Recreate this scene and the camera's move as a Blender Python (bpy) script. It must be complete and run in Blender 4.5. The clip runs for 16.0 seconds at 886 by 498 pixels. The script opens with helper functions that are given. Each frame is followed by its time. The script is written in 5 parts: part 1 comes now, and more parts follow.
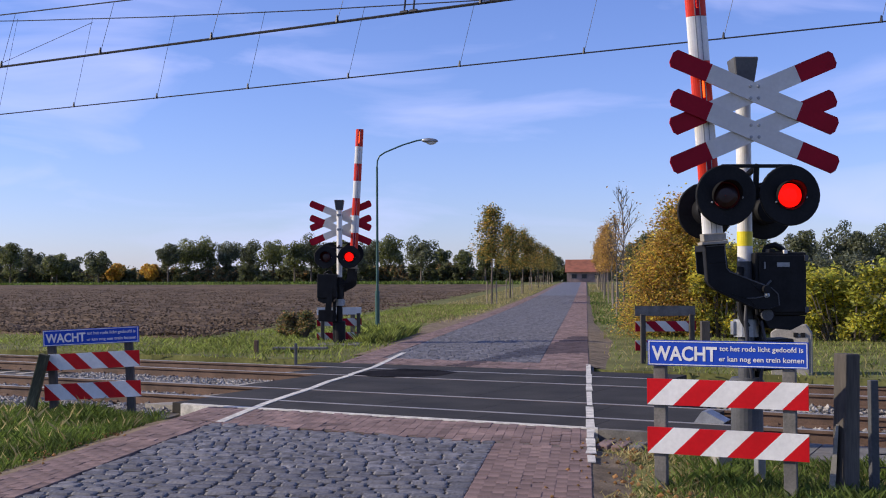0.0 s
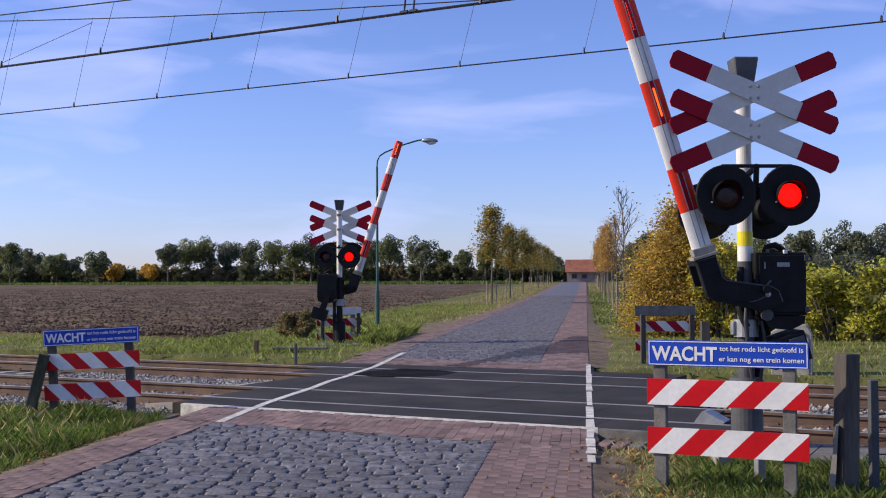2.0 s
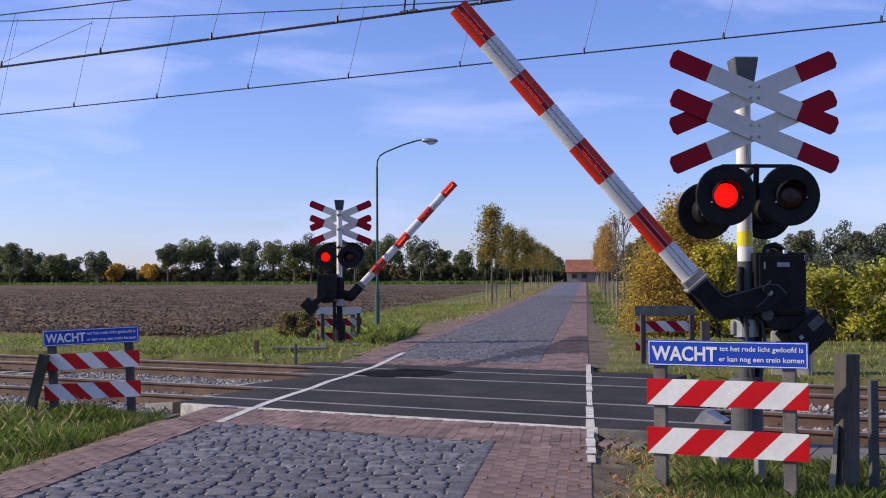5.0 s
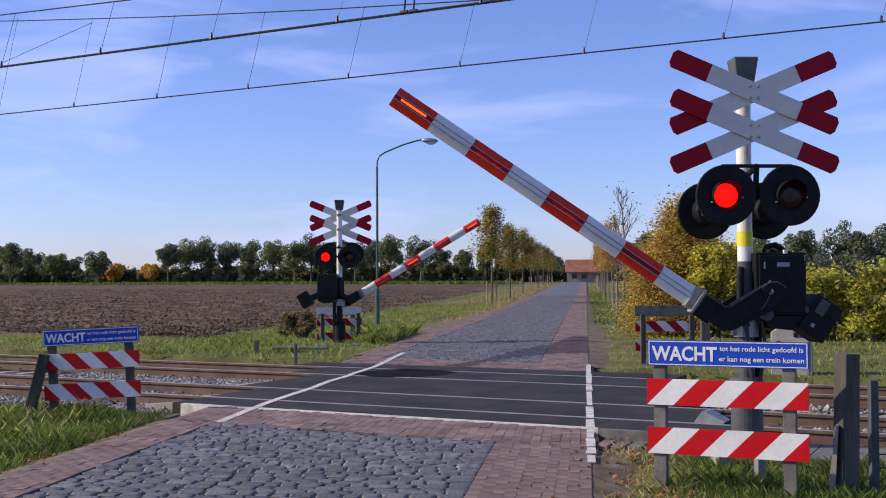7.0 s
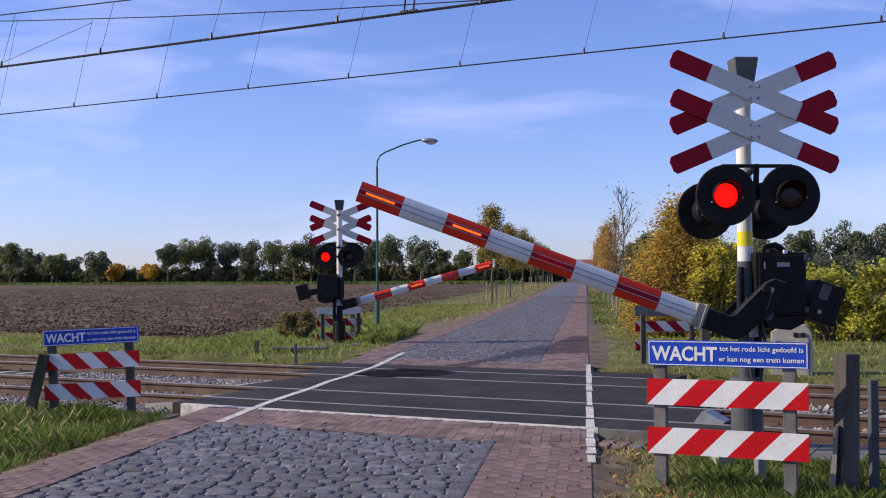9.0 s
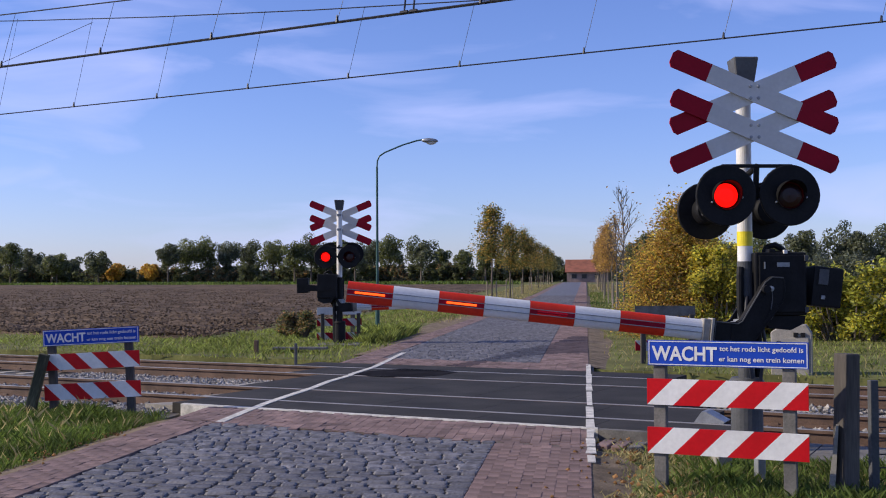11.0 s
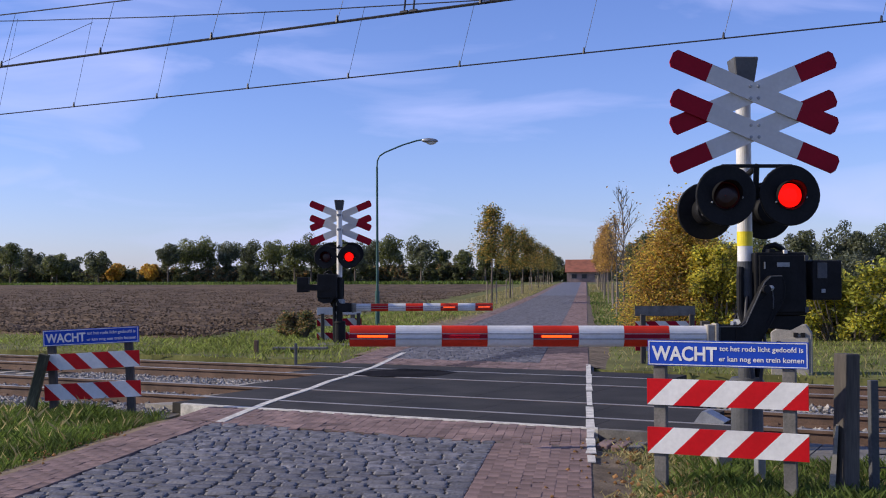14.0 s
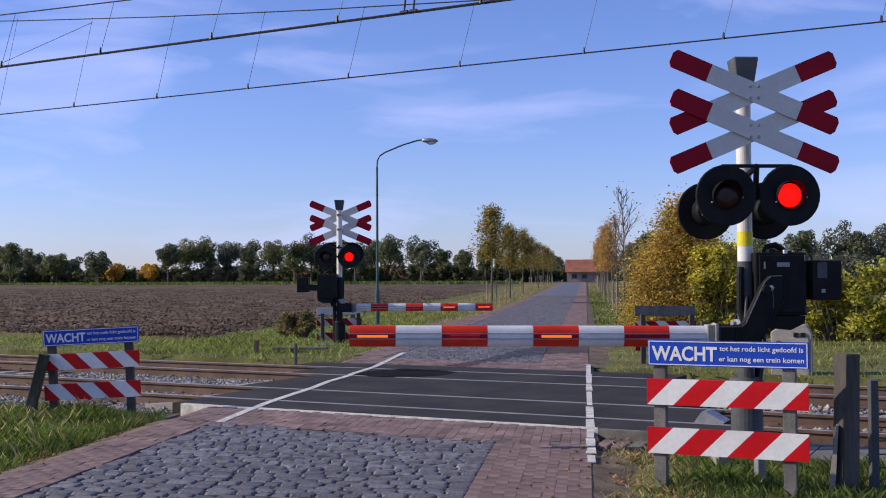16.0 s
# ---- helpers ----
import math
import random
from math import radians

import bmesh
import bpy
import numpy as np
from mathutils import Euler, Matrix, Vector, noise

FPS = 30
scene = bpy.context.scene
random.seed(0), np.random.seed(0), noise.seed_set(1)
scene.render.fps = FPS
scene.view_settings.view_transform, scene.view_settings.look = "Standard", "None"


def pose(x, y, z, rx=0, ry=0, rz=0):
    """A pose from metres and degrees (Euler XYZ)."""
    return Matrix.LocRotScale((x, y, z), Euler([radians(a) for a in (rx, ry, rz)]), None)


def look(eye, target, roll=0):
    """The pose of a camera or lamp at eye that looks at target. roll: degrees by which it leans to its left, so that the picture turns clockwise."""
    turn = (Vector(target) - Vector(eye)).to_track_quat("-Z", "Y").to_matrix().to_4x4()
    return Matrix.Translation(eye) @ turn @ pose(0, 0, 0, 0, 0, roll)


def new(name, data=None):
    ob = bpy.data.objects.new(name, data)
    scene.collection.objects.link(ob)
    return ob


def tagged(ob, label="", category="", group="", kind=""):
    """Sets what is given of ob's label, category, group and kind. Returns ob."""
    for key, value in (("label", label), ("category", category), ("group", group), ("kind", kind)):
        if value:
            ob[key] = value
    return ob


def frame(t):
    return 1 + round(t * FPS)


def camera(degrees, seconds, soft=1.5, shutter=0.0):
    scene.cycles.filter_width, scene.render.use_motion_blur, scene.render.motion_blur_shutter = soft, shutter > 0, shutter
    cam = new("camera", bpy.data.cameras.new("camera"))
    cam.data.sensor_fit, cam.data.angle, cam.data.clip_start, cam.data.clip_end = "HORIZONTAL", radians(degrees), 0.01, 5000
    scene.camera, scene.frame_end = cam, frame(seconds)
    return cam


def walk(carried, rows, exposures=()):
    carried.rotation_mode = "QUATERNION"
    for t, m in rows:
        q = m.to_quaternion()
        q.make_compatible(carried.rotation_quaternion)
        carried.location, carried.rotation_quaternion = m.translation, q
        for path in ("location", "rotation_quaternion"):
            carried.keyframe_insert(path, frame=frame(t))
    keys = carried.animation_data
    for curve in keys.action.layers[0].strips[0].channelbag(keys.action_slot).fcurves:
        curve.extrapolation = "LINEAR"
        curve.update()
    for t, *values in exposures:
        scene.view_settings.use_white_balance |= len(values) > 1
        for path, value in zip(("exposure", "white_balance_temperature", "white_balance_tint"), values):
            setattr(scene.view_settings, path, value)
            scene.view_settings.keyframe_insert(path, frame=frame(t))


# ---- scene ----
# ---- camera: a tripod that stands still ----
cam = camera(43.44, 16.0, soft=1.05)
EYE = pose(0, 0, 1.673, 91.647, 0, 7.326) @ pose(0, 0, 0, 0, 0, -0.297)
walk(cam, [(0, EYE), (16.0, EYE)], exposures=[(0, 0.02, 6600, 14), (9.2, 0.02, 6600, 14), (11.3, -0.08, 6480, 14), (16.0, -0.08, 6480, 14)])

# ---- world, sun ----
SUN_EL, SUN_AZ = radians(29), radians(261)      # compass azimuth from +Y, clockwise
world = bpy.data.worlds.new("sky")
scene.world = world
world.use_nodes = True
wn, wl = world.node_tree.nodes, world.node_tree.links
sky = wn.new("ShaderNodeTexSky")
sky.sky_type, sky.sun_disc = "NISHITA", False
sky.sun_elevation, sky.sun_rotation = SUN_EL, SUN_AZ
sky.air_density, sky.dust_density, sky.ozone_density = 1.0, 0.35, 4.0
wtc, wmap = wn.new("ShaderNodeTexCoord"), wn.new("ShaderNodeMapping")
wmap.inputs["Rotation"].default_value = (0, radians(-14), radians(8))
wmap.inputs["Scale"].default_value = (1.3, 1.3, 5.0)
wnoise, wramp, wmix = wn.new("ShaderNodeTexNoise"), wn.new("ShaderNodeValToRGB"), wn.new("ShaderNodeMixRGB")
wnoise.inputs["Scale"].default_value, wnoise.inputs["Detail"].default_value = 3.1, 9
wnoise.inputs["Distortion"].default_value = 0.6
wramp.color_ramp.elements[0].position, wramp.color_ramp.elements[1].position = 0.49, 0.74
wramp.color_ramp.elements[1].color = (0.5, 0.5, 0.5, 1)
wmix.inputs[2].default_value = (6.2, 6.6, 7.4, 1)
wl.new(wtc.outputs["Generated"], wmap.inputs["Vector"])
wl.new(wmap.outputs[0], wnoise.inputs["Vector"])
wl.new(wnoise.outputs["Fac"], wramp.inputs[0])
wl.new(wramp.outputs[0], wmix.inputs[0])
wl.new(sky.outputs[0], wmix.inputs[1])
wtint = wn.new("ShaderNodeMixRGB")
wtint.blend_type = "MULTIPLY"
wtint.inputs[0].default_value, wtint.inputs[2].default_value = 1.0, (0.97, 0.99, 1.43, 1)
wl.new(wmix.outputs[0], wtint.inputs[1])
wl.new(wtint.outputs[0], wn["Background"].inputs["Color"])
wn["Background"].inputs["Strength"].default_value = 0.124
lamp = bpy.data.lights.new("sun", "SUN")
lamp.energy, lamp.angle, lamp.color = 5.0, radians(0.55), (1.0, 0.90, 0.71)
sun = new("sun", lamp)
sun_dir = Vector((math.sin(SUN_AZ) * math.cos(SUN_EL), math.cos(SUN_AZ) * math.cos(SUN_EL), math.sin(SUN_EL)))
sun.matrix_world = look(sun_dir * 50, (0, 0, 0))


# ---- materials ----
def material(name, rgb, rough=0.6, metal=0.0, vary=0.25, scale=8.0, fine=60.0, bump=0.15, dist=0.01, tint=None, rnd=0.0, island=0.0,
             stretch=(1, 1, 1), emit=None, power=0.0, spec=0.35, leafy=0.0):
    """A surface with stains at one scale, grain at a finer one, and relief."""
    m = bpy.data.materials.new(name)
    m.use_nodes = True
    n, l = m.node_tree.nodes, m.node_tree.links
    b = n["Principled BSDF"]
    b.inputs["Roughness"].default_value, b.inputs["Metallic"].default_value = rough, metal
    b.inputs["Specular IOR Level"].default_value = spec
    tc, mp = n.new("ShaderNodeTexCoord"), n.new("ShaderNodeMapping")
    mp.inputs["Scale"].default_value = stretch
    l.new(tc.outputs["Object"], mp.inputs["Vector"])
    big, small = n.new("ShaderNodeTexNoise"), n.new("ShaderNodeTexNoise")
    big.inputs["Scale"].default_value, big.inputs["Detail"].default_value = scale, 4
    small.inputs["Scale"].default_value, small.inputs["Detail"].default_value = fine, 3
    l.new(mp.outputs[0], big.inputs["Vector"])
    l.new(mp.outputs[0], small.inputs["Vector"])
    add = n.new("ShaderNodeMath")
    add.operation = "MULTIPLY_ADD"
    add.inputs[1].default_value, add.inputs[2].default_value = 0.5, 0.25
    l.new(small.outputs["Fac"], add.inputs[0])
    mul = n.new("ShaderNodeMath")
    mul.operation = "MULTIPLY"
    l.new(big.outputs["Fac"], mul.inputs[0])
    l.new(add.outputs[0], mul.inputs[1])
    ramp = n.new("ShaderNodeValToRGB")
    dark = [c * (1 - vary) for c in rgb]
    lite = [min(1, c * (1 + vary)) for c in rgb] if tint is None else tint
    ramp.color_ramp.elements[0].position, ramp.color_ramp.elements[1].position = 0.16, 0.36
    ramp.color_ramp.elements[0].color, ramp.color_ramp.elements[1].color = (*dark, 1), (*lite, 1)
    l.new(mul.outputs[0], ramp.inputs[0])
    col = ramp.outputs[0]
    for amount, node, out in ((rnd, "ShaderNodeObjectInfo", "Random"), (island, "ShaderNodeNewGeometry", "Random Per Island")):
        if amount:
            src, mr, hsv = n.new(node), n.new("ShaderNodeMapRange"), n.new("ShaderNodeHueSaturation")
            mr.inputs["To Min"].default_value, mr.inputs["To Max"].default_value = 1 - amount, 1 + amount
            l.new(src.outputs[out], mr.inputs["Value"])
            l.new(mr.outputs[0], hsv.inputs["Value"])
            l.new(col, hsv.inputs["Color"])
            col = hsv.outputs[0]
    l.new(col, b.inputs["Base Color"])
    if bump:
        bp = n.new("ShaderNodeBump")
        bp.inputs["Strength"].default_value, bp.inputs["Distance"].default_value = bump, dist
        l.new(mul.outputs[0], bp.inputs["Height"])
        l.new(bp.outputs[0], b.inputs["Normal"])
    if leafy:
        tr, mx = n.new("ShaderNodeBsdfTranslucent"), n.new("ShaderNodeMixShader")
        mx.inputs[0].default_value = leafy
        l.new(col, tr.inputs["Color"])
        l.new(b.outputs[0], mx.inputs[1])
        l.new(tr.outputs[0], mx.inputs[2])
        l.new(mx.outputs[0], n["Material Output"].inputs["Surface"])
    if emit:
        b.inputs["Emission Color"].default_value, b.inputs["Emission Strength"].default_value = (*emit, 1), power
    return m


M = {
    "asphalt": material("asphalt", (0.034, 0.031, 0.027), 0.85, vary=0.4, scale=1.1, fine=90, bump=0.35, dist=0.01, spec=0.22),
    "cobble": material("cobble_stone", (0.115, 0.112, 0.118), 0.6, vary=0.45, scale=9, fine=45, bump=0.6, dist=0.015, rnd=0.25, island=0.25),
    "joint": material("joint_sand", (0.105, 0.092, 0.077), 0.95, vary=0.4, scale=3, fine=40, bump=0.4),
    "brick": material("paving_brick", (0.182, 0.124, 0.108), 0.85, vary=0.35, scale=2, fine=60, bump=0.3, dist=0.004, rnd=0.2, island=0.2, spec=0.25),
    "brick_sand": material("brick_sand", (0.135, 0.105, 0.088), 0.95, vary=0.4, scale=3, fine=40, bump=0.4),
    "sett_joint": material("sett_joint_earth", (0.048, 0.043, 0.038), 0.95, vary=0.5, scale=4, fine=40, bump=0.5),
    "paint_line": material("road_paint", (0.57, 0.545, 0.48), 0.75, vary=0.3, scale=7, fine=45, bump=0.15),
    "concrete": material("concrete", (0.31, 0.285, 0.24), 0.85, vary=0.25, scale=4, fine=50, bump=0.25, dist=0.005),
    "dark_concrete": material("weathered_concrete", (0.15, 0.14, 0.125), 0.9, vary=0.35, scale=5, fine=50, bump=0.3, dist=0.005),
    "ballast": material("ballast_bed", (0.11, 0.10, 0.09), 0.95, vary=0.45, scale=12, fine=50, bump=0.8, dist=0.03),
    "stone": material("ballast_stone", (0.27, 0.25, 0.225), 0.9, vary=0.3, scale=10, fine=60, bump=0.2, island=0.4),
    "rust": material("rail_rust", (0.115, 0.070, 0.048), 0.75, vary=0.35, scale=3, fine=70, bump=0.2, dist=0.003),
    "railhead": material("rail_head_steel", (0.30, 0.28, 0.26), 0.5, 0.5, vary=0.2, scale=3, fine=60, bump=0.05),
    "soil": material("ploughed_soil", (0.118, 0.083, 0.054), 0.95, vary=0.5, scale=0.35, fine=4.5, bump=1.0, dist=0.25, spec=0.1),
    "clod": material("soil_clod", (0.122, 0.087, 0.058), 0.95, vary=0.35, scale=0.6, fine=20, bump=0.3, island=0.3, spec=0.1),
    "turf": material("turf", (0.135, 0.138, 0.048), 0.95, vary=0.4, scale=0.8, fine=12, bump=0.6, dist=0.05, spec=0.1),
    "sand": material("earth_shoulder", (0.18, 0.14, 0.095), 0.95, vary=0.45, scale=3, fine=40, bump=0.7, dist=0.02, spec=0.1),
    "leaf_grey": material("leaf_grey_green", (0.17, 0.19, 0.125), 0.6, vary=0.3, scale=0.4, fine=3, bump=0, island=0.4, leafy=0.4),
    "grass": material("grass_blades", (0.118, 0.168, 0.030), 0.7, vary=0.35, scale=0.7, fine=5, bump=0, island=0.5, leafy=0.45),
    "verge_grass": material("verge_grass_blades", (0.235, 0.275, 0.058), 0.7, vary=0.4, scale=0.7, fine=5, bump=0, island=0.5, leafy=0.45),
    "dry_grass": material("dry_grass_blades", (0.36, 0.30, 0.13), 0.8, vary=0.3, scale=0.7, fine=5, bump=0, island=0.4, leafy=0.45),
    "white": material("white_enamel", (0.68, 0.67, 0.645), 0.4, vary=0.1, scale=3, fine=30, bump=0.02),
    "red": material("signal_red", (0.50, 0.006, 0.010), 0.45, vary=0.12, scale=3, fine=30, bump=0.02, spec=0.2),
    "boom_red": material("boom_red_foil", (0.66, 0.034, 0.013), 0.4, vary=0.12, scale=3, fine=30, bump=0.02, spec=0.25),
    "dark_red": material("cross_red", (0.30, 0.004, 0.018), 0.55, vary=0.12, scale=3, fine=30, bump=0.02, spec=0.15),
    "cross_white": material("cross_white", (0.60, 0.58, 0.54), 0.6, vary=0.08, scale=3, fine=30, bump=0.02, spec=0.25),
    "blue": material("sign_blue", (0.010, 0.055, 0.40), 0.45, vary=0.08, scale=3, fine=30, bump=0.01, spec=0.25),
    "black": material("black_coating", (0.010, 0.010, 0.011), 0.6, vary=0.35, scale=5, fine=40, bump=0.05, spec=0.18),
    "steel": material("galvanised_steel", (0.30, 0.31, 0.32), 0.5, 0.6, vary=0.2, scale=6, fine=40, bump=0.05),
    "grey_paint": material("grey_pole_paint", (0.075, 0.077, 0.08), 0.55, vary=0.25, scale=4, fine=40, bump=0.05, spec=0.3),
    "yellow": material("yellow_band", (0.75, 0.62, 0.03), 0.45, vary=0.1, scale=5, fine=40, bump=0.02),
    "wood": material("weathered_wood", (0.085, 0.074, 0.063), 0.9, vary=0.4, scale=4, fine=60, bump=0.5, dist=0.006, stretch=(1, 1, 0.12)),
    "pale_wood": material("pale_stake_wood", (0.34, 0.28, 0.20), 0.9, vary=0.3, scale=4, fine=50, bump=0.3, stretch=(1, 1, 0.2)),
    "green_pole": material("green_lamp_paint", (0.03, 0.085, 0.07), 0.45, vary=0.2, scale=4, fine=40, bump=0.03),
    "bark": material("bark", (0.13, 0.105, 0.08), 0.9, vary=0.4, scale=4, fine=30, bump=0.5, dist=0.02, stretch=(1, 1, 0.3)),
    "leaf_dark": material("leaf_dark", (0.135, 0.15, 0.085), 0.6, vary=0.3, scale=0.15, fine=2, bump=0, island=0.45, leafy=0.5),
    "leaf_green": material("leaf_green", (0.17, 0.19, 0.055), 0.6, vary=0.3, scale=0.3, fine=3, bump=0, island=0.5, leafy=0.55),
    "leaf_lime": material("leaf_lime", (0.52, 0.53, 0.09), 0.6, vary=0.3, scale=0.8, fine=4, bump=0, island=0.45, leafy=0.65),
    "leaf_ochre": material("leaf_ochre", (0.62, 0.38, 0.085), 0.6, vary=0.35, scale=0.8, fine=4, bump=0, island=0.45, leafy=0.65),
    "leaf_yellow": material("leaf_yellow", (0.74, 0.62, 0.09), 0.6, vary=0.3, scale=0.8, fine=4, bump=0, island=0.45, leafy=0.65),
    "leaf_brown": material("leaf_brown", (0.40, 0.24, 0.10), 0.7, vary=0.35, scale=0.8, fine=4, bump=0, island=0.45, leafy=0.6),
    "roof": material("roof_tile", (0.27, 0.10, 0.06), 0.8, vary=0.25, scale=1, fine=12, bump=0.2),
    "wall_brick": material("house_brick", (0.27, 0.20, 0.165), 0.85, vary=0.25, scale=1, fine=14, bump=0.2),
    "glass_dark": material("window_glass", (0.02, 0.022, 0.025), 0.08, vary=0.1, bump=0),
    "cable": material("cable", (0.03, 0.03, 0.035), 0.5, 0.3, vary=0.2, bump=0),
    # the next three darken a deck patch and the paving in a band beyond
    "tar": material("dark_deck_patch", (0.016, 0.015, 0.017), 0.95, vary=0.5, scale=2, fine=30, bump=0.2, spec=0.03),
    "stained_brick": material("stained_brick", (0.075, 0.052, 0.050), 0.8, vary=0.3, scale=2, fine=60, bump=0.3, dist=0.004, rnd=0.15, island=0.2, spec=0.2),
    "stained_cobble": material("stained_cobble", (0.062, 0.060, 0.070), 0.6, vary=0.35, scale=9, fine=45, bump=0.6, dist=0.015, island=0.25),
    "mossy_wood": material("mossy_wood", (0.085, 0.083, 0.048), 0.95, vary=0.5, scale=6, fine=50, bump=0.5, dist=0.008, stretch=(1, 1, 0.25)),
    "glow_red": material("lit_red_lens", (0.3, 0.004, 0.002), 0.3, vary=0.1, bump=0, emit=(1.0, 0.006, 0.003), power=1.5, spec=0.1),
    "lens_dark": material("unlit_lens", (0.022, 0.002, 0.003), 0.28, vary=0.2, bump=0),
    "glow_amber": material("lit_boom_lamp", (0.5, 0.05, 0.01), 0.3, vary=0.1, bump=0, emit=(1.0, 0.085, 0.010), power=2.2, spec=0.1),
    "groove": material("boom_groove", (0.05, 0.008, 0.008), 0.5, vary=0.2, bump=0),
}


# ---- building helpers ----
def thing(name, label, category, m=None, group="", kind=""):
    ob = new(name)
    ob.empty_display_size = 0.1
    if m is not None:
        ob.matrix_basis = m
    return tagged(ob, label, category, group, kind)


def mesh_of(name, bm, mats):
    me = bpy.data.meshes.new(name)
    bmesh.ops.recalc_face_normals(bm, faces=bm.faces)
    bm.to_mesh(me)
    bm.free()
    for mat in (mats if isinstance(mats, (list, tuple)) else [mats]):
        me.materials.append(M[mat])
    return me


def part(name, bm, mats, parent, label="", m=None, smooth=False):
    me = mesh_of(name, bm, mats) if isinstance(bm, bmesh.types.BMesh) else bm
    if smooth:
        me.polygons.foreach_set("use_smooth", [True] * len(me.polygons))
    ob = new(name, me)
    ob.parent = parent
    if m is not None:
        ob.matrix_basis = m
    return tagged(ob, label)


def raw(name, verts, faces, mats, parent=None, index=None):
    me = bpy.data.meshes.new(name)
    me.from_pydata(verts, [], faces)
    for mat in (mats if isinstance(mats, (list, tuple)) else [mats]):
        me.materials.append(M[mat])
    if index is not None:
        me.polygons.foreach_set("material_index", index)
    ob = new(name, me)
    ob.parent = parent
    return ob


def box(bm, x0, x1, y0, y1, z0, z1, bevel=0.0, m=None, mi=0):
    r = bmesh.ops.create_cube(bm, size=1)
    vs = r["verts"]
    bmesh.ops.transform(bm, matrix=Matrix.Translation(((x0 + x1) / 2, (y0 + y1) / 2, (z0 + z1) / 2)) @ Matrix.Diagonal((x1 - x0, y1 - y0, z1 - z0, 1)), verts=vs)
    fs = list({f for v in vs for f in v.link_faces})
    if bevel:
        es = list({e for v in vs for e in v.link_edges})
        b = bmesh.ops.bevel(bm, geom=es, offset=bevel, segments=2, profile=0.6, affect="EDGES")
        vs = list({v for f in b["faces"] for v in f.verts} | {v for v in vs if v.is_valid})
        fs = list({f for v in vs for f in v.link_faces})
    for f in fs:
        f.material_index = mi
    if m is not None:
        bmesh.ops.transform(bm, matrix=m, verts=vs)
    return bm


def tube(bm, a, b, r0, r1=None, seg=12, mi=0, caps=True):
    a, b = Vector(a), Vector(b)
    r1 = r0 if r1 is None else r1
    d = b - a
    m = Matrix.Translation((a + b) / 2) @ d.to_track_quat("Z", "Y").to_matrix().to_4x4()
    r = bmesh.ops.create_cone(bm, cap_ends=caps, segments=seg, radius1=r0, radius2=r1, depth=d.length, matrix=m)
    for f in {f for v in r["verts"] for f in v.link_faces}:
        f.material_index = mi
    return bm


def pipe(bm, pts, r, seg=10, mi=0):
    """One closed tube swept through points."""
    pts = [Vector(p) for p in pts]
    rings = []
    for i, p in enumerate(pts):
        d = (pts[min(i + 1, len(pts) - 1)] - pts[max(i - 1, 0)]).normalized()
        side = d.cross(Vector((0.31, 0.92, 0.17)))
        side = (side if side.length > 0.05 else d.cross(Vector((0, 0, 1)))).normalized()
        up = d.cross(side)
        rings.append([bm.verts.new(p + (side * math.cos(6.283185 * k / seg) + up * math.sin(6.283185 * k / seg)) * r) for k in range(seg)])
    fs = [bm.faces.new(rings[0]), bm.faces.new(rings[-1][::-1])]
    for a, b in zip(rings, rings[1:]):
        fs += [bm.faces.new((a[k], a[(k + 1) % seg], b[(k + 1) % seg], b[k])) for k in range(seg)]
    for f in fs:
        f.material_index = mi
    return bm


def prism(bm, poly, y0, y1, mi=0):
    """A polygon in x, z drawn out along y."""
    a = [bm.verts.new((x, y0, z)) for x, z in poly]
    b = [bm.verts.new((x, y1, z)) for x, z in poly]
    fs = [bm.faces.new(a), bm.faces.new(b[::-1])]
    for i in range(len(poly)):
        j = (i + 1) % len(poly)
        fs.append(bm.faces.new((a[i], b[i], b[j], a[j])))
    for f in fs:
        f.material_index = mi
    return bm


NB = bmesh.new
# the two tracks run askew to the road; s along them, o across them from the nearer track's middle
TN, TU, TD = Vector((0.34535, 0.93847, 0)), Vector((0.93847, -0.34535, 0)), 13.678
TRACK = Matrix(((TU.x, TN.x, 0, TN.x * TD), (TU.y, TN.y, 0, TN.y * TD), (0, 0, 1, 0), (0, 0, 0, 1)))


def on_track(s, o, z=0.0):
    return TRACK @ Vector((s, o, z))


def track_so(x, y):
    v = Vector((x, y, 0)) - TN * TD
    return v.dot(TU), v.dot(TN)


def s_at_x(x, o):
    """Where along the tracks the line at o crosses the road line x."""
    return (x - TN.x * (TD + o)) / TU.x


def rise(y):
    """The land climbs a little beyond the crossing."""
    t = min(1, max(0, (y - 45) / 200))
    return 1.25 * t * t * (3 - 2 * t)


# ---- ground, field, tracks, road ----
def ground_z(x, y):
    s, o = track_so(x, y)
    if -2.7 < o < 7.0:
        return -0.40
    return rise(y) - 0.07


def build_ground():
    os = [-3000, -400, -60, -20, -10, -6, -3.3, -2.71, -2.69, 6.99, 7.01, 7.8, 10, 14, 20, 30, 45, 60, 80, 100, 130, 160, 190, 220, 250, 300, 400, 700, 1500, 3500]
    ss = [-3500, -1500, -600, -300, -200, -140, -100, -70, -50, -35, -25, -15, -8, -3, 0, 3, 8, 15, 25, 35, 50, 70, 100, 140, 200, 300, 600, 1500, 3500]
    vs, fs = [], []
    for o in os:
        for s in ss:
            p = on_track(s, o)
            vs.append((p.x, p.y, -0.40 if -2.7 < o < 7.0 else rise(p.y) - 0.07))
    w = len(ss)
    for i in range(len(os) - 1):
        for j in range(w - 1):
            fs.append((i * w + j, i * w + j + 1, (i + 1) * w + j + 1, (i + 1) * w + j))
    tagged(raw("ground", vs, fs, "turf"), "grassy green verge and flat farmland", "ground", kind="structure")


